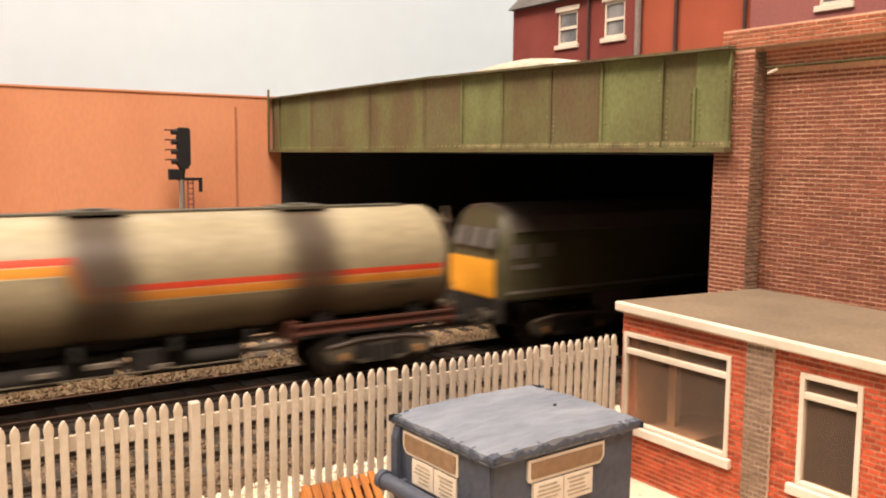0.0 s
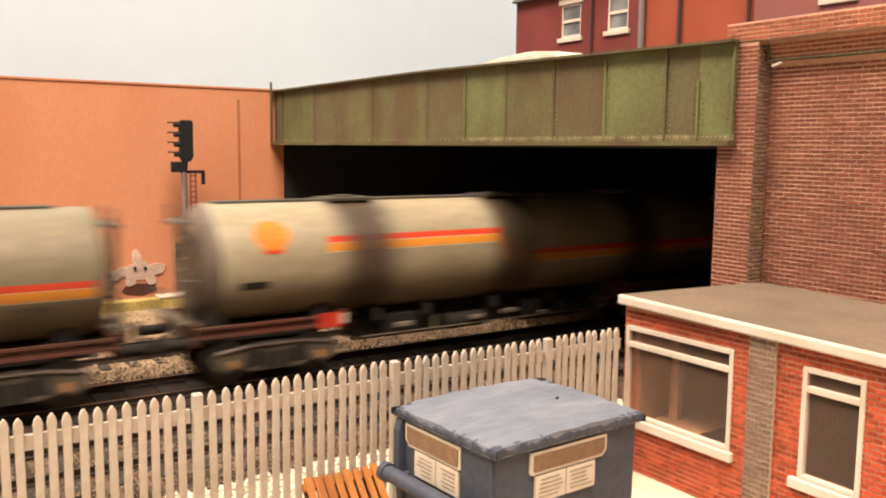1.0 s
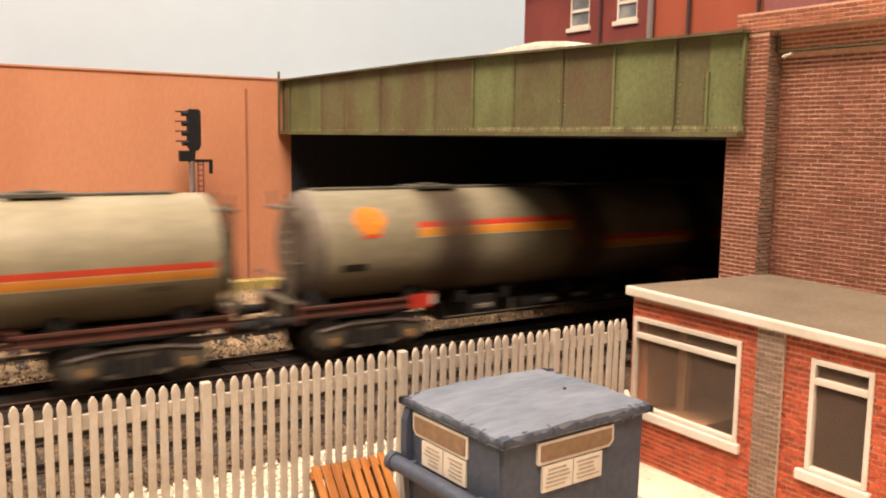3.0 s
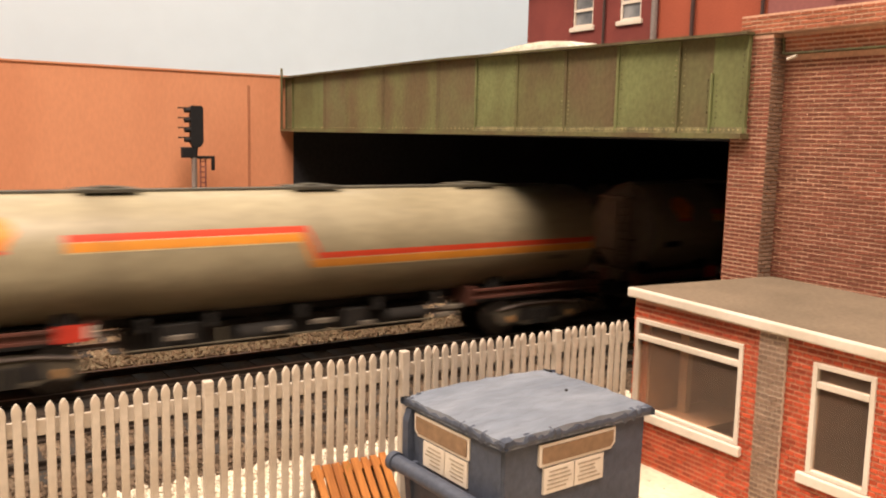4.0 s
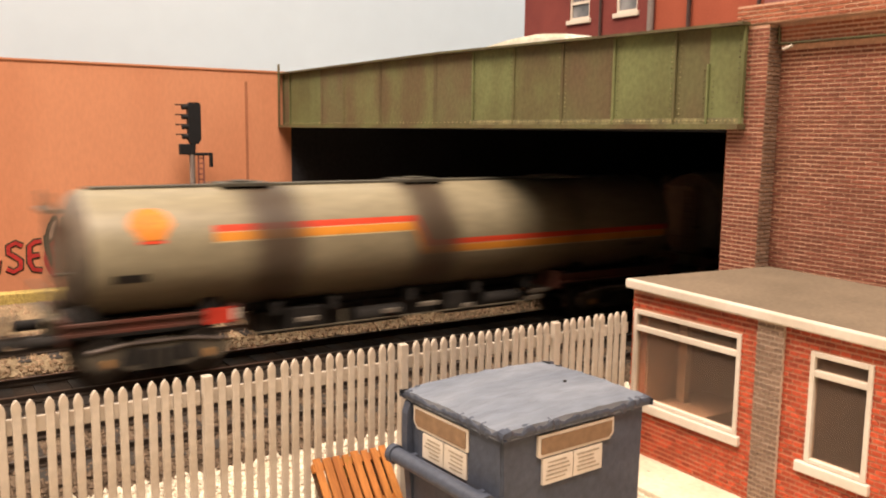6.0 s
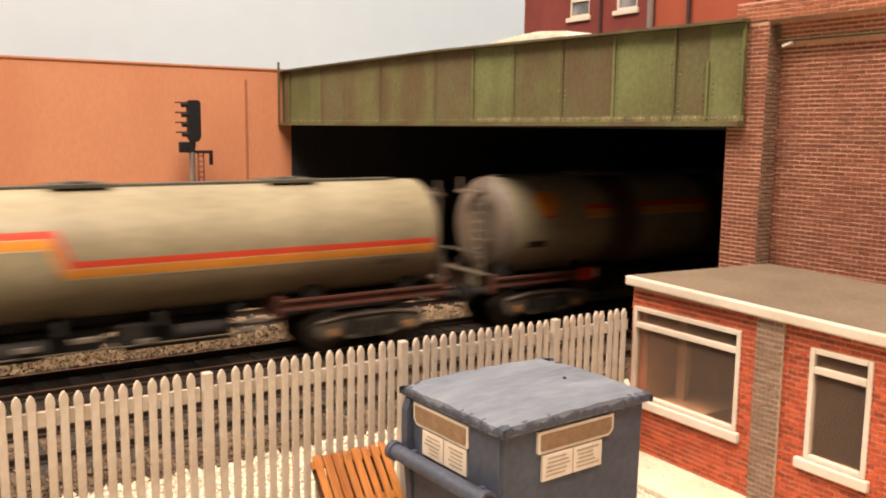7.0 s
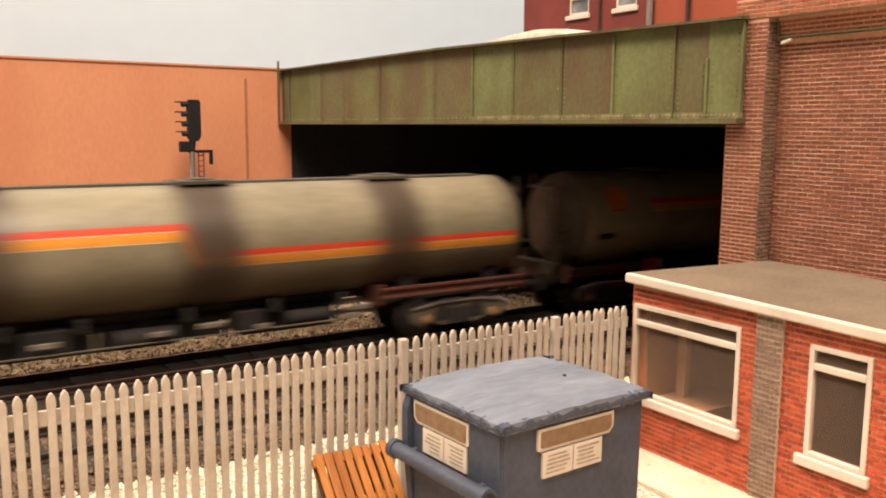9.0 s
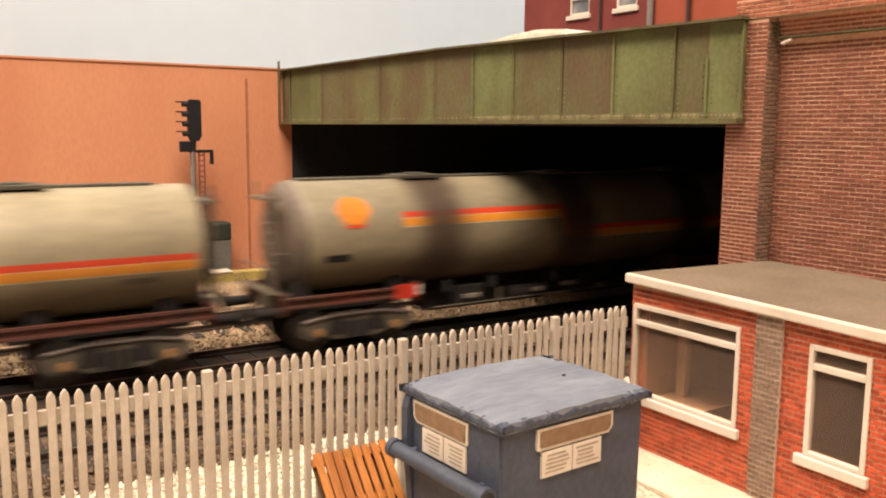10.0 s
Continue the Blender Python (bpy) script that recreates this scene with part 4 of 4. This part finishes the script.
            rod(bm, (x, s * 14.4, 6.9), (x, s * 15.6, 6.9), 1.15, 12)
            part("axlebox", bm, M["axle"], bg, "ochre axlebox cover", smooth=True)
        for x in (-3.2, 0, 3.2):
            bm = B()
            rod(bm, (x, s * 14.9, 4.6), (x, s * 14.9, 9.6), 1.2, 8)
            part("spring", bm, M["dark"], bg)
    sets = []
    for x in (-13, 13):
        bm = B()
        rod(bm, (0, -13, 0), (0, 13, 0), 1.0, 8)
        for s in (-1, 1):
            rod(bm, (0, s * 7.6, 0), (0, s * 8.9, 0), 6.2, 24)
            rod(bm, (0, s * 7.0, 0), (0, s * 7.6, 0), 6.9, 24)
            for k in range(4):
                a = k * math.pi / 2
                box(bm, 3.2 * math.cos(a) - 0.7, 3.2 * math.cos(a) + 0.7, s * 8.9 - 0.25, s * 8.9 + 0.25, 3.2 * math.sin(a) - 0.7, 3.2 * math.sin(a) + 0.7)
        w = part("wheelset", bm, M["wheel"], bg, at=(x, 0, 6.2), smooth=True)
        sets.append(w)


def stripe(bm, pts, lo, hi):
    """A band round the tank side between two heights, following (x, rise) points, 0.06 mm proud."""
    r = RAD + 0.07
    for side in (-1, 1):
        rows = []
        for x, dz in pts:
            row = []
            for k in range(5):
                z = lo + dz + (hi - lo) * k / 4 - AXIS
                row.append(bm.verts.new((x, side * math.sqrt(r * r - z * z), AXIS + z)))
            rows.append(row)
        for a, b in zip(rows, rows[1:]):
            for k in range(4):
                bm.faces.new((a[k], b[k], b[k + 1], a[k + 1]))


def tank_wagon(label, paints):
    paint, red_paint, yellow_paint, edge_paint = paints
    t = thing("tank_wagon", label, "wagon", group="train of tank wagons")
    bm = B()
    prof = [(-209.4, 0.01), (-208.8, 8), (-207.5, 13), (-206, 15.6), (-204.2, RAD - 0.2), (-203.2, RAD), (-104, RAD),
            (-0.6, RAD), (0.3, RAD - 0.2), (1.4, 15.6), (2.3, 13), (3.0, 8), (3.4, 0.01)]
    rings = [[bm.verts.new((x, r * math.cos(a), AXIS + r * math.sin(a))) for a in [2 * math.pi * i / 48 for i in range(48)]] for x, r in prof]
    for p, q in zip(rings, rings[1:]):
        for i in range(48):
            bm.faces.new((p[i], q[i], q[(i + 1) % 48], p[(i + 1) % 48]))
    tank = part("tank", bm, paint, t, smooth=True)
    # both ends get a darker brown than the barrel
    for a in (-209.4, 0):
        bm = B()
        pr = [(x + (-0.12 if a < -100 else 0.12), r + 0.1) for x, r in (prof[:5] if a < -100 else prof[-5:])]
        rings = [[bm.verts.new((x, r * math.cos(w), AXIS + r * math.sin(w))) for w in [2 * math.pi * i / 40 for i in range(40)]] for x, r in pr]
        for p, q in zip(rings, rings[1:]):
            for i in range(40):
                bm.faces.new((p[i], q[i], q[(i + 1) % 40], p[(i + 1) % 40]))
        part("tank_end", bm, M["tankend"], tank, "darker brown domed tank end", smooth=True)
    # weld seams
    for x in (-186, -148, -76, -30):
        bm = B()
        rings = [[bm.verts.new((x + d, r * math.cos(w), AXIS + r * math.sin(w))) for w in [2 * math.pi * i / 40 for i in range(40)]] for d, r in ((-0.3, RAD), (0, RAD + 0.12), (0.3, RAD))]
        for p, q in zip(rings, rings[1:]):
            for i in range(40):
                bm.faces.new((p[i], q[i], q[(i + 1) % 40], p[(i + 1) % 40]))
        part("weld_seam", bm, paint, tank)
    up = 7.7
    for name, lo, hi, paint_, dx in (("red_stripe", 31.75, 33.6, red_paint, 0.0), ("yellow_stripe", 29.35, 31.7, yellow_paint, -1.5)):
        bm = B()
        stripe(bm, [(-173, up), (-140, up), (-110.6 + dx / 2, up)], lo, hi)
        stripe(bm, [(-106.6 + dx / 3, 0), (-60, 0), (-1.6, 0)], lo, hi)
        r = RAD + (0.075 if dx else 0.08)
        for side in (-1, 1):
            rows = []
            for k in range(9):
                z = lo + (hi + up - lo) * k / 8
                xm = -106.6 - 4.4 * k / 8 + dx
                y = side * math.sqrt(r * r - (z - AXIS) ** 2)
                rows.append([bm.verts.new((xm, y, z)), bm.verts.new((xm + 1.5, y, z))])
            for p, q in zip(rows, rows[1:]):
                bm.faces.new((p[0], p[1], q[1], q[0]))
        part(name, bm, paint_, tank)
    bm = B()
    for lo, hi in ((28.98, 29.3), (31.64, 31.82)):
        stripe(bm, [(-173, up), (-140, up), (-111.8, up)], lo, hi)
        stripe(bm, [(-107.4, 0), (-60, 0), (-1.6, 0)], lo, hi)
    part("stripe_edge", bm, edge_paint, tank, "thin pale lining of the stripes")
    for side in (-1, 1):
        bm, red = B(), B()
        cx, cz, rr = -189.4, 42.2, RAD + 0.12
        def on(u, z):
            d = z - AXIS
            return (cx + u, side * math.sqrt(rr * rr - d * d), z)
        n = 14
        fill = []
        for i in range(n + 1):
            z = cz - 3.9 + 7.8 * i / n
            u = 2.9 + 2.5 * (i / n * 2.2) if i / n < 0.45 else 5.4 * math.sqrt(max(0, 1 - ((i / n - 0.5) / 0.52) ** 2))
            fill.append([bm.verts.new(on(u * k / 6, z)) for k in range(-6, 7)])
        for p, q in zip(fill, fill[1:]):
            for k in range(12):
                bm.faces.new((p[k], p[k + 1], q[k + 1], q[k]))
        part("emblem", bm, M["logo"], tank, "plain orange-yellow scalloped emblem")
        red.faces.new([red.verts.new(on(u, z)) for u, z in ((-3.1, cz - 4.05), (3.1, cz - 4.05), (3.1, cz - 4.8), (-3.1, cz - 4.8))])
        part("emblem_bar", red, M["red"], tank)
        for x0, x1, z0, z1 in ((-199, -191, 27.6, 29.8), (-21, -12, 26.4, 27.9)):
            bm = B()
            cxs = [(x, side * math.sqrt((RAD + 0.08) ** 2 - (z - AXIS) ** 2), z) for x, z in ((x0, z0), (x1, z0), (x1, z1), (x0, z1))]
            bm.faces.new([bm.verts.new(p) for p in cxs])
            part("data_panel", bm, M["dark"] if x0 < -100 else M["olive"], tank, "small grimy data panel")
    # top walkway, hatch platforms
    bm = B()
    box(bm, -202, -8, -2.6, 2.6, 50.5, 51.3, 0.1)
    part("walkway", bm, M["tread"], t)
    for x in (-160.0, -101.4, -43.0):
        bm = B()
        box(bm, x - 7.6, x + 7.6, -5.6, 5.6, 50.7, 51.7, 0.1)
        rod(bm, (x, 0, 50.6), (x, 0, 52.2), 3.4, 16)
        part("hatch_platform", bm, M["tread"], t)
    for x, s in ((-212.0, -1), (5.2, 1)):
        bm = B()
        for y in (-9.0, -4.6):
            rod(bm, (x, y, 15), (x, y, 48), 0.6, 8)
        z = 18
        while z < 48:
            rod(bm, (x, -9.0, z), (x, -4.6, z), 0.4, 6)
            z += 3.0
        box(bm, x - 1.6, x + 1.6, -9.4, 5.0, 45.4, 46.4)
        rod(bm, (x, -8.4, 46), (x, -8.4, 50.5), 0.45, 6)
        rod(bm, (x, 5.0, 46), (x, 5.0, 50.5), 0.45, 6)
        rod(bm, (x, -9.0, 30), (x - s * 3.5, -9.0, 30), 0.4, 6)
        part("ladder", bm, M["tankend"], t, "grimy brown end ladder")
    # stub underframes
    for a, b in ((-212.0, -166.5), (-52, 3.4)):
        for s in (-1, 1):
            bm = B()
            prism(bm, [(s * 15.6, 15.2), (s * 16.8, 15.2), (s * 16.8, 15.9), (s * 16.1, 15.9), (s * 16.1, 17.7), (s * 16.8, 17.7), (s * 16.8, 18.4), (s * 15.6, 18.4)], "x", a, b)
            sb = part("solebar", bm, M["solebar"], t, "maroon-brown solebar")
        for p in (a, b - 1.5):
            bm = B()
            box(bm, p, p + 1.5, -15.5, 15.5, 13.0, 19.0)
            part("headstock", bm, M["solebar"], t)
        bm = B()
        box(bm, a + 4, b - 4, -9, 9, 12.4, 17.6)
        part("centre_sill", bm, M["dark"], t)
        xm = (a + b) / 2
        for s in (-1, 1):
            for dx in (-16, 16):
                bm = B()
                prism(bm, [(xm + dx - 3, 17.2), (xm + dx + 3, 17.2), (xm + dx + 2, 22), (xm + dx - 2, 22)], "y", s * 11.4 - 0.6, s * 11.4 + 0.6)
                part("saddle", bm, M["dark"], t)
    for s in (-1, 1):
        bm = B()
        box(bm, -176.2, -169.0, s * 16.85 - 0.12, s * 16.85 + 0.12, 14.8, 19.2)
        part("marker_plate", bm, M["wagonred"], t, "red marker plate")
        bm = B()
        box(bm, -168.95, -167.3, s * 16.85 - 0.12, s * 16.85 + 0.12, 15.6, 18.6)
        part("marker_plate", bm, M["white"], t, "white marker plate")
    for x in (-212.0, 3.4):
        s = -1 if x < 0 else 1
        for y in (-11.4, 11.4):
            bm = B()
            rod(bm, (x, y, 13.6), (x + s * 7.4, y, 13.6), 1.5, 12)
            rod(bm, (x + s * 7.4, y, 13.6), (x + s * 8.6, y, 13.6), 2.9, 16)
            part("buffer", bm, M["dark"], t, smooth=True)
        bm = B()
        rod(bm, (x, 0, 12.5), (x + s * 9.0, 0, 11.0), 0.9, 8)
        rod(bm, (x, 5, 14), (x + s * 5.0, 5.4, 8.4), 0.6, 8)
        rod(bm, (x + s * 5.0, 5.4, 8.4), (x + s * 9.0, 5.6, 10.5), 0.6, 8)
        part("coupling", bm, M["dark"], t)
    for x, s in ((-212.1, -1), (3.5, 1)):
        bm = B()
        box(bm, min(x, x + s * 2.6), max(x, x + s * 2.6), -13, 13, 18.9, 19.5, 0.1)
        rod(bm, (x + s * 2.2, -12, 19.5), (x + s * 2.2, -12, 26), 0.3, 6)
        rod(bm, (x + s * 2.2, 12, 19.5), (x + s * 2.2, 12, 26), 0.3, 6)
        rod(bm, (x + s * 2.2, -12, 26), (x + s * 2.2, 12, 26), 0.3, 6)
        part("end_platform", bm, M["olive"], t, "olive-grey end platform and rail")
        bm = B()
        box(bm, min(x, x + s * 2.4), max(x, x + s * 2.4), -9.5, -3.0, 14.6, 19.6, 0.3)
        part("hose_box", bm, M["cream"] if s > 0 else M["olive"], t, "small box on the wagon end")
    # brake gear and boxes between the bogies; the dark boxes also fill in shade
    for q in ((-158, -124, -5.5, 5.5, 7.0, 14.0), (-118, -97, -6, 6, 8.2, 14.0), (-93, -62, -5, 5, 6.6, 14.0), (-168, -52, -3, 3, 14.1, 17.4)):
        bm = B()
        box(bm, *q, 0.5)
        part("underframe_box", bm, M["dark"], t)
    for x in (-154, -136, -109, -84, -63):
        bm = B()
        box(bm, x - 1, x + 1, -12.5, 12.5, 14.1, 17.8, 0.2)
        part("cross_member", bm, M["dark"], t)
    for s in (-1, 1):
        for x0, x1, w, z0, z1 in ((-150, -139, 2.5, 8.4, 15.5), (-95, -87, 2.2, 9.5, 15.0)):
            bm = B()
            box(bm, x0, x1, s * 8.5 - w, s * 8.5 + w, z0, z1, 0.4)
            part("equipment_box", bm, M["dark"], t)
        for x0, x1, y, z, r in ((-128, -112, 9, 10.6, 2.7), (-80, -66, 10, 11.5, 2.2)):
            bm = B()
            rod(bm, (x0, s * y, z), (x1, s * y, z), r, 14)
            part("air_tank", bm, M["dark"], t, smooth=True)
    bm = B()
    for s in (-1, 1):
        box(bm, -133.4, -132.2, s * 11.4 - 0.3, s * 11.4 + 0.3, 8.6, 13.6, 0.15)
        box(bm, -104, -100.5, s * 11.4 - 0.3, s * 11.4 + 0.3, 11.6, 13.2, 0.15)
        rod(bm, (-160, s * 12, 9.6), (-60, s * 12, 9.6), 0.25, 6)
    part("brake_lever", bm, M["olive"], t, "olive-grey brake handles and pipe")
    for s in (-1, 1):
        for x, w, z in ((-117, 5, 11.8), (-103, 7, 12.6), (-88, 4, 10.6), (-58, 8, 12.8), (-60, 6, 10.6), (-145, 6, 12.2)):
            bm = B()
            box(bm, x - w / 2, x + w / 2, s * 12.6 - 0.5, s * 12.6 + 0.5, z - 0.7, z + 0.7, 0.2)
            part("brake_plate", bm, M["palegrey"], t, "pale grey brake gear plate")
    bogie(t, -188, True)
    bogie(t, -22, False)
    return t


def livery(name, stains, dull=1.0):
    """Tank paint and the two stripe colours, all with the same spill stains and flank shading."""
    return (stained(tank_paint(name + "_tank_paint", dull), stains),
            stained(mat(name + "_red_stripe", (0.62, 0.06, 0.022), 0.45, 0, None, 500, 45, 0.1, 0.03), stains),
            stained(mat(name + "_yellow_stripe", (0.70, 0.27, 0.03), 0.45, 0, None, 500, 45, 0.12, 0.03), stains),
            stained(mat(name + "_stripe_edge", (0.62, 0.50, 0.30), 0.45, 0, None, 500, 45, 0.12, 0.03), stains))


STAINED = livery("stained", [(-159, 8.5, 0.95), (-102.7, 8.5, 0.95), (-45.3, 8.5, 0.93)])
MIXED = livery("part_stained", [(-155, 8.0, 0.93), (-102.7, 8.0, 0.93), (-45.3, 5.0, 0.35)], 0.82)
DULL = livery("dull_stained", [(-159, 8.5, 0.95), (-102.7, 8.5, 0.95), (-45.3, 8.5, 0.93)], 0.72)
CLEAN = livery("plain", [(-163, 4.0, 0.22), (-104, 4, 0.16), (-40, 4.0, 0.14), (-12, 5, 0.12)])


def loco():
    """Origin at the rear end, rail top."""
    t = thing("diesel_locomotive", "green diesel locomotive with a yellow warning panel", "locomotive")
    ln = 196.0
    half = [(-17.0, 19), (-17.4, 20), (-17.4, 36), (-16.4, 41.5), (-13.4, 46.5), (-8, 49.6), (0, 50.6)]
    outline = half + [(-y, z) for y, z in half[-2::-1]]
    bm = B()
    rings = []
    for x in (0, 1.2, 4.6, ln - 4.6, ln - 1.2, ln):
        k = {0: (0.80, 0.0), 1.2: (0.88, 0.0), ln - 1.2: (0.88, 0), ln: (0.80, 0)}.get(x, (1.0, 0))
        end = x < 2 or x > ln - 2
        d = 1 if x < ln / 2 else -1
        ring = []
        for y, z in outline:
            rake = max(0, z - 34) * (0.28 if end else 0.06)
            ring.append(bm.verts.new((x + d * rake, y * k[0], 19 + (z - 19) * (0.97 if end else 1))))
        rings.append(ring)
    for p, q in zip(rings, rings[1:]):
        for i in range(len(p) - 1):
            bm.faces.new((p[i], q[i], q[i + 1], p[i + 1]))
        bm.faces.new((p[-1], q[-1], q[0], p[0]))
    bm.faces.new(rings[0])
    bm.faces.new(rings[-1][::-1])
    body = part("body", bm, M["locogreen"], t, smooth=True)
    bm = B()
    half2 = [(y * 1.012, z + 0.15) for y, z in half if z > 40]
    out2 = half2 + [(-y, z) for y, z in half2[-2::-1]]
    prism(bm, out2 + [(y * 0.94, z - 0.8) for y, z in out2[::-1]], "x", 5.5, ln - 5.5)
    part("roof", bm, M["locoroof"], t, "weathered grey roof")
    for x, d in ((0, -1), (ln, 1)):
        bm = B()
        box(bm, min(x, x + d * 0.3), max(x, x + d * 0.3), -13.0, 13.0, 19.4, 32.2, 0.1)
        part("warning_panel", bm, M["locoyellow"], t, "yellow warning panel")
        # windows are opaque pale grey: the reflection is put into the colour
        for y in (-8.6, 0, 8.6):
            bm = B()
            for z0, z1, dx in ((36.0, 42.5, 0),):
                vs = [bm.verts.new((x - d * (0.28 * (z - 34)) + d * 0.35, y + u, z)) for u, z in ((-3.3, z0), (3.3, z0), (2.9, z1), (-2.9, z1))]
                bm.faces.new(vs)
            bmesh.ops.solidify(bm, geom=bm.faces[:], thickness=0.3)
            part("cab_window", bm, M["locogrey"], t, "cab window painted pale for its reflection")
        for y in (-11.4, 11.4):
            bm = B()
            rod(bm, (x, y, 13.6), (x + d * 4, y, 13.6), 1.5, 12)
            rod(bm, (x + d * 4, y, 13.6), (x + d * 5.2, y, 13.6), 3.0, 16)
            part("buffer", bm, M["bogie"], t, smooth=True)
        bm = B()
        box(bm, min(x, x - d * 2), max(x, x - d * 2), -16, 16, 11.0, 18.9, 0.2)
        rod(bm, (x, 0, 12), (x + d * 5, 0, 10), 0.9, 8)
        rod(bm, (x, 6, 14), (x + d * 2, 6, 8), 0.6, 8)
        part("buffer_beam", bm, M["dark"], t)
    for s in (-1, 1):
        # side windows in the same pale grey, a painted reflection
        for x in (7.0, 19, ln - 19, ln - 7.0):
            bm = B()
            box(bm, x - 3.4, x + 3.4, s * 17.45 - 0.15, s * 17.45 + 0.15, 33.0, 37.5, 0.05)
            part("side_window", bm, M["locogrey"], t, "side window painted pale for its reflection")
        for x in (10.0, ln - 10.0):
            bm = B()
            box(bm, x - 5, x + 5, s * 17.45 - 0.12, s * 17.45 + 0.12, 29.2, 30.8, 0.05)
            part("number_bar", bm, M["locogrey"], t, "pale plain number bar")
        bm = B()
        box(bm, 2.5, ln - 2.5, s * 17.4 - 0.12, s * 17.4 + 0.12, 21.0, 22.0)
        part("waist_band", bm, M["locogrey"], t, "pale grey body stripe")
    bm = B()
    box(bm, 70, 126, -14, 14, 5.5, 18.9, 0.5)
    part("fuel_tank", bm, M["dark"], t)
    bogie(t, 34, True)
    bogie(t, ln - 34, False)
    return t


train = [(loco(), 22.2)]
first = tank_wagon("grey bogie tank wagon with red and yellow stripes, dark spill stains", STAINED)
second = tank_wagon("dull grimy grey bogie tank wagon with stripes and dark spill stains", DULL)
third = tank_wagon("clean grey bogie tank wagon with red and yellow stripes", CLEAN)
fourth = tank_wagon("grey bogie tank wagon with stripes and two dark spill stains", MIXED)
for k, ob in enumerate((first, second, third, fourth, copy_thing(third, pose(0, 0, 0)), copy_thing(second, pose(0, 0, 0)), copy_thing(third, pose(0, 0, 0)))):
    train.append((ob, -k * PERIOD))

# front of the leading tank along the track, seconds and millimetres
RUN = [(0, 150.8), (0.5, 216.7), (1, 282.0), (1.5, 349.1), (2, 415.2), (2.5, 481.0), (4, 679.2), (4.5, 750.9), (5, 816.8), (5.5, 885.0), (7, 1083.8), (7.5, 1151.0), (8, 1211.6), (8.5, 1282.6), (9, 1351.0), (9.5, 1416.6), (10, 1479.8)]


def travelled(t):
    return float(np.interp(t, [a for a, _ in RUN], [b for _, b in RUN]))


def motions():
    """The train runs to +x; its wheels roll without slipping."""
    for ob, off in train:
        walk(ob, [(t, pose((x + off) * MM, 0, 0)) for t, x in RUN])
        for o in ob.children_recursive:
            if o.name.split(".")[0] == "wheelset":
                loc = o.location.copy()
                walk(o, [(t, pose(*loc, 0, math.degrees(travelled(t) / 6.2), 0)) for t in [i / 15 for i in range(151)]])


motions()
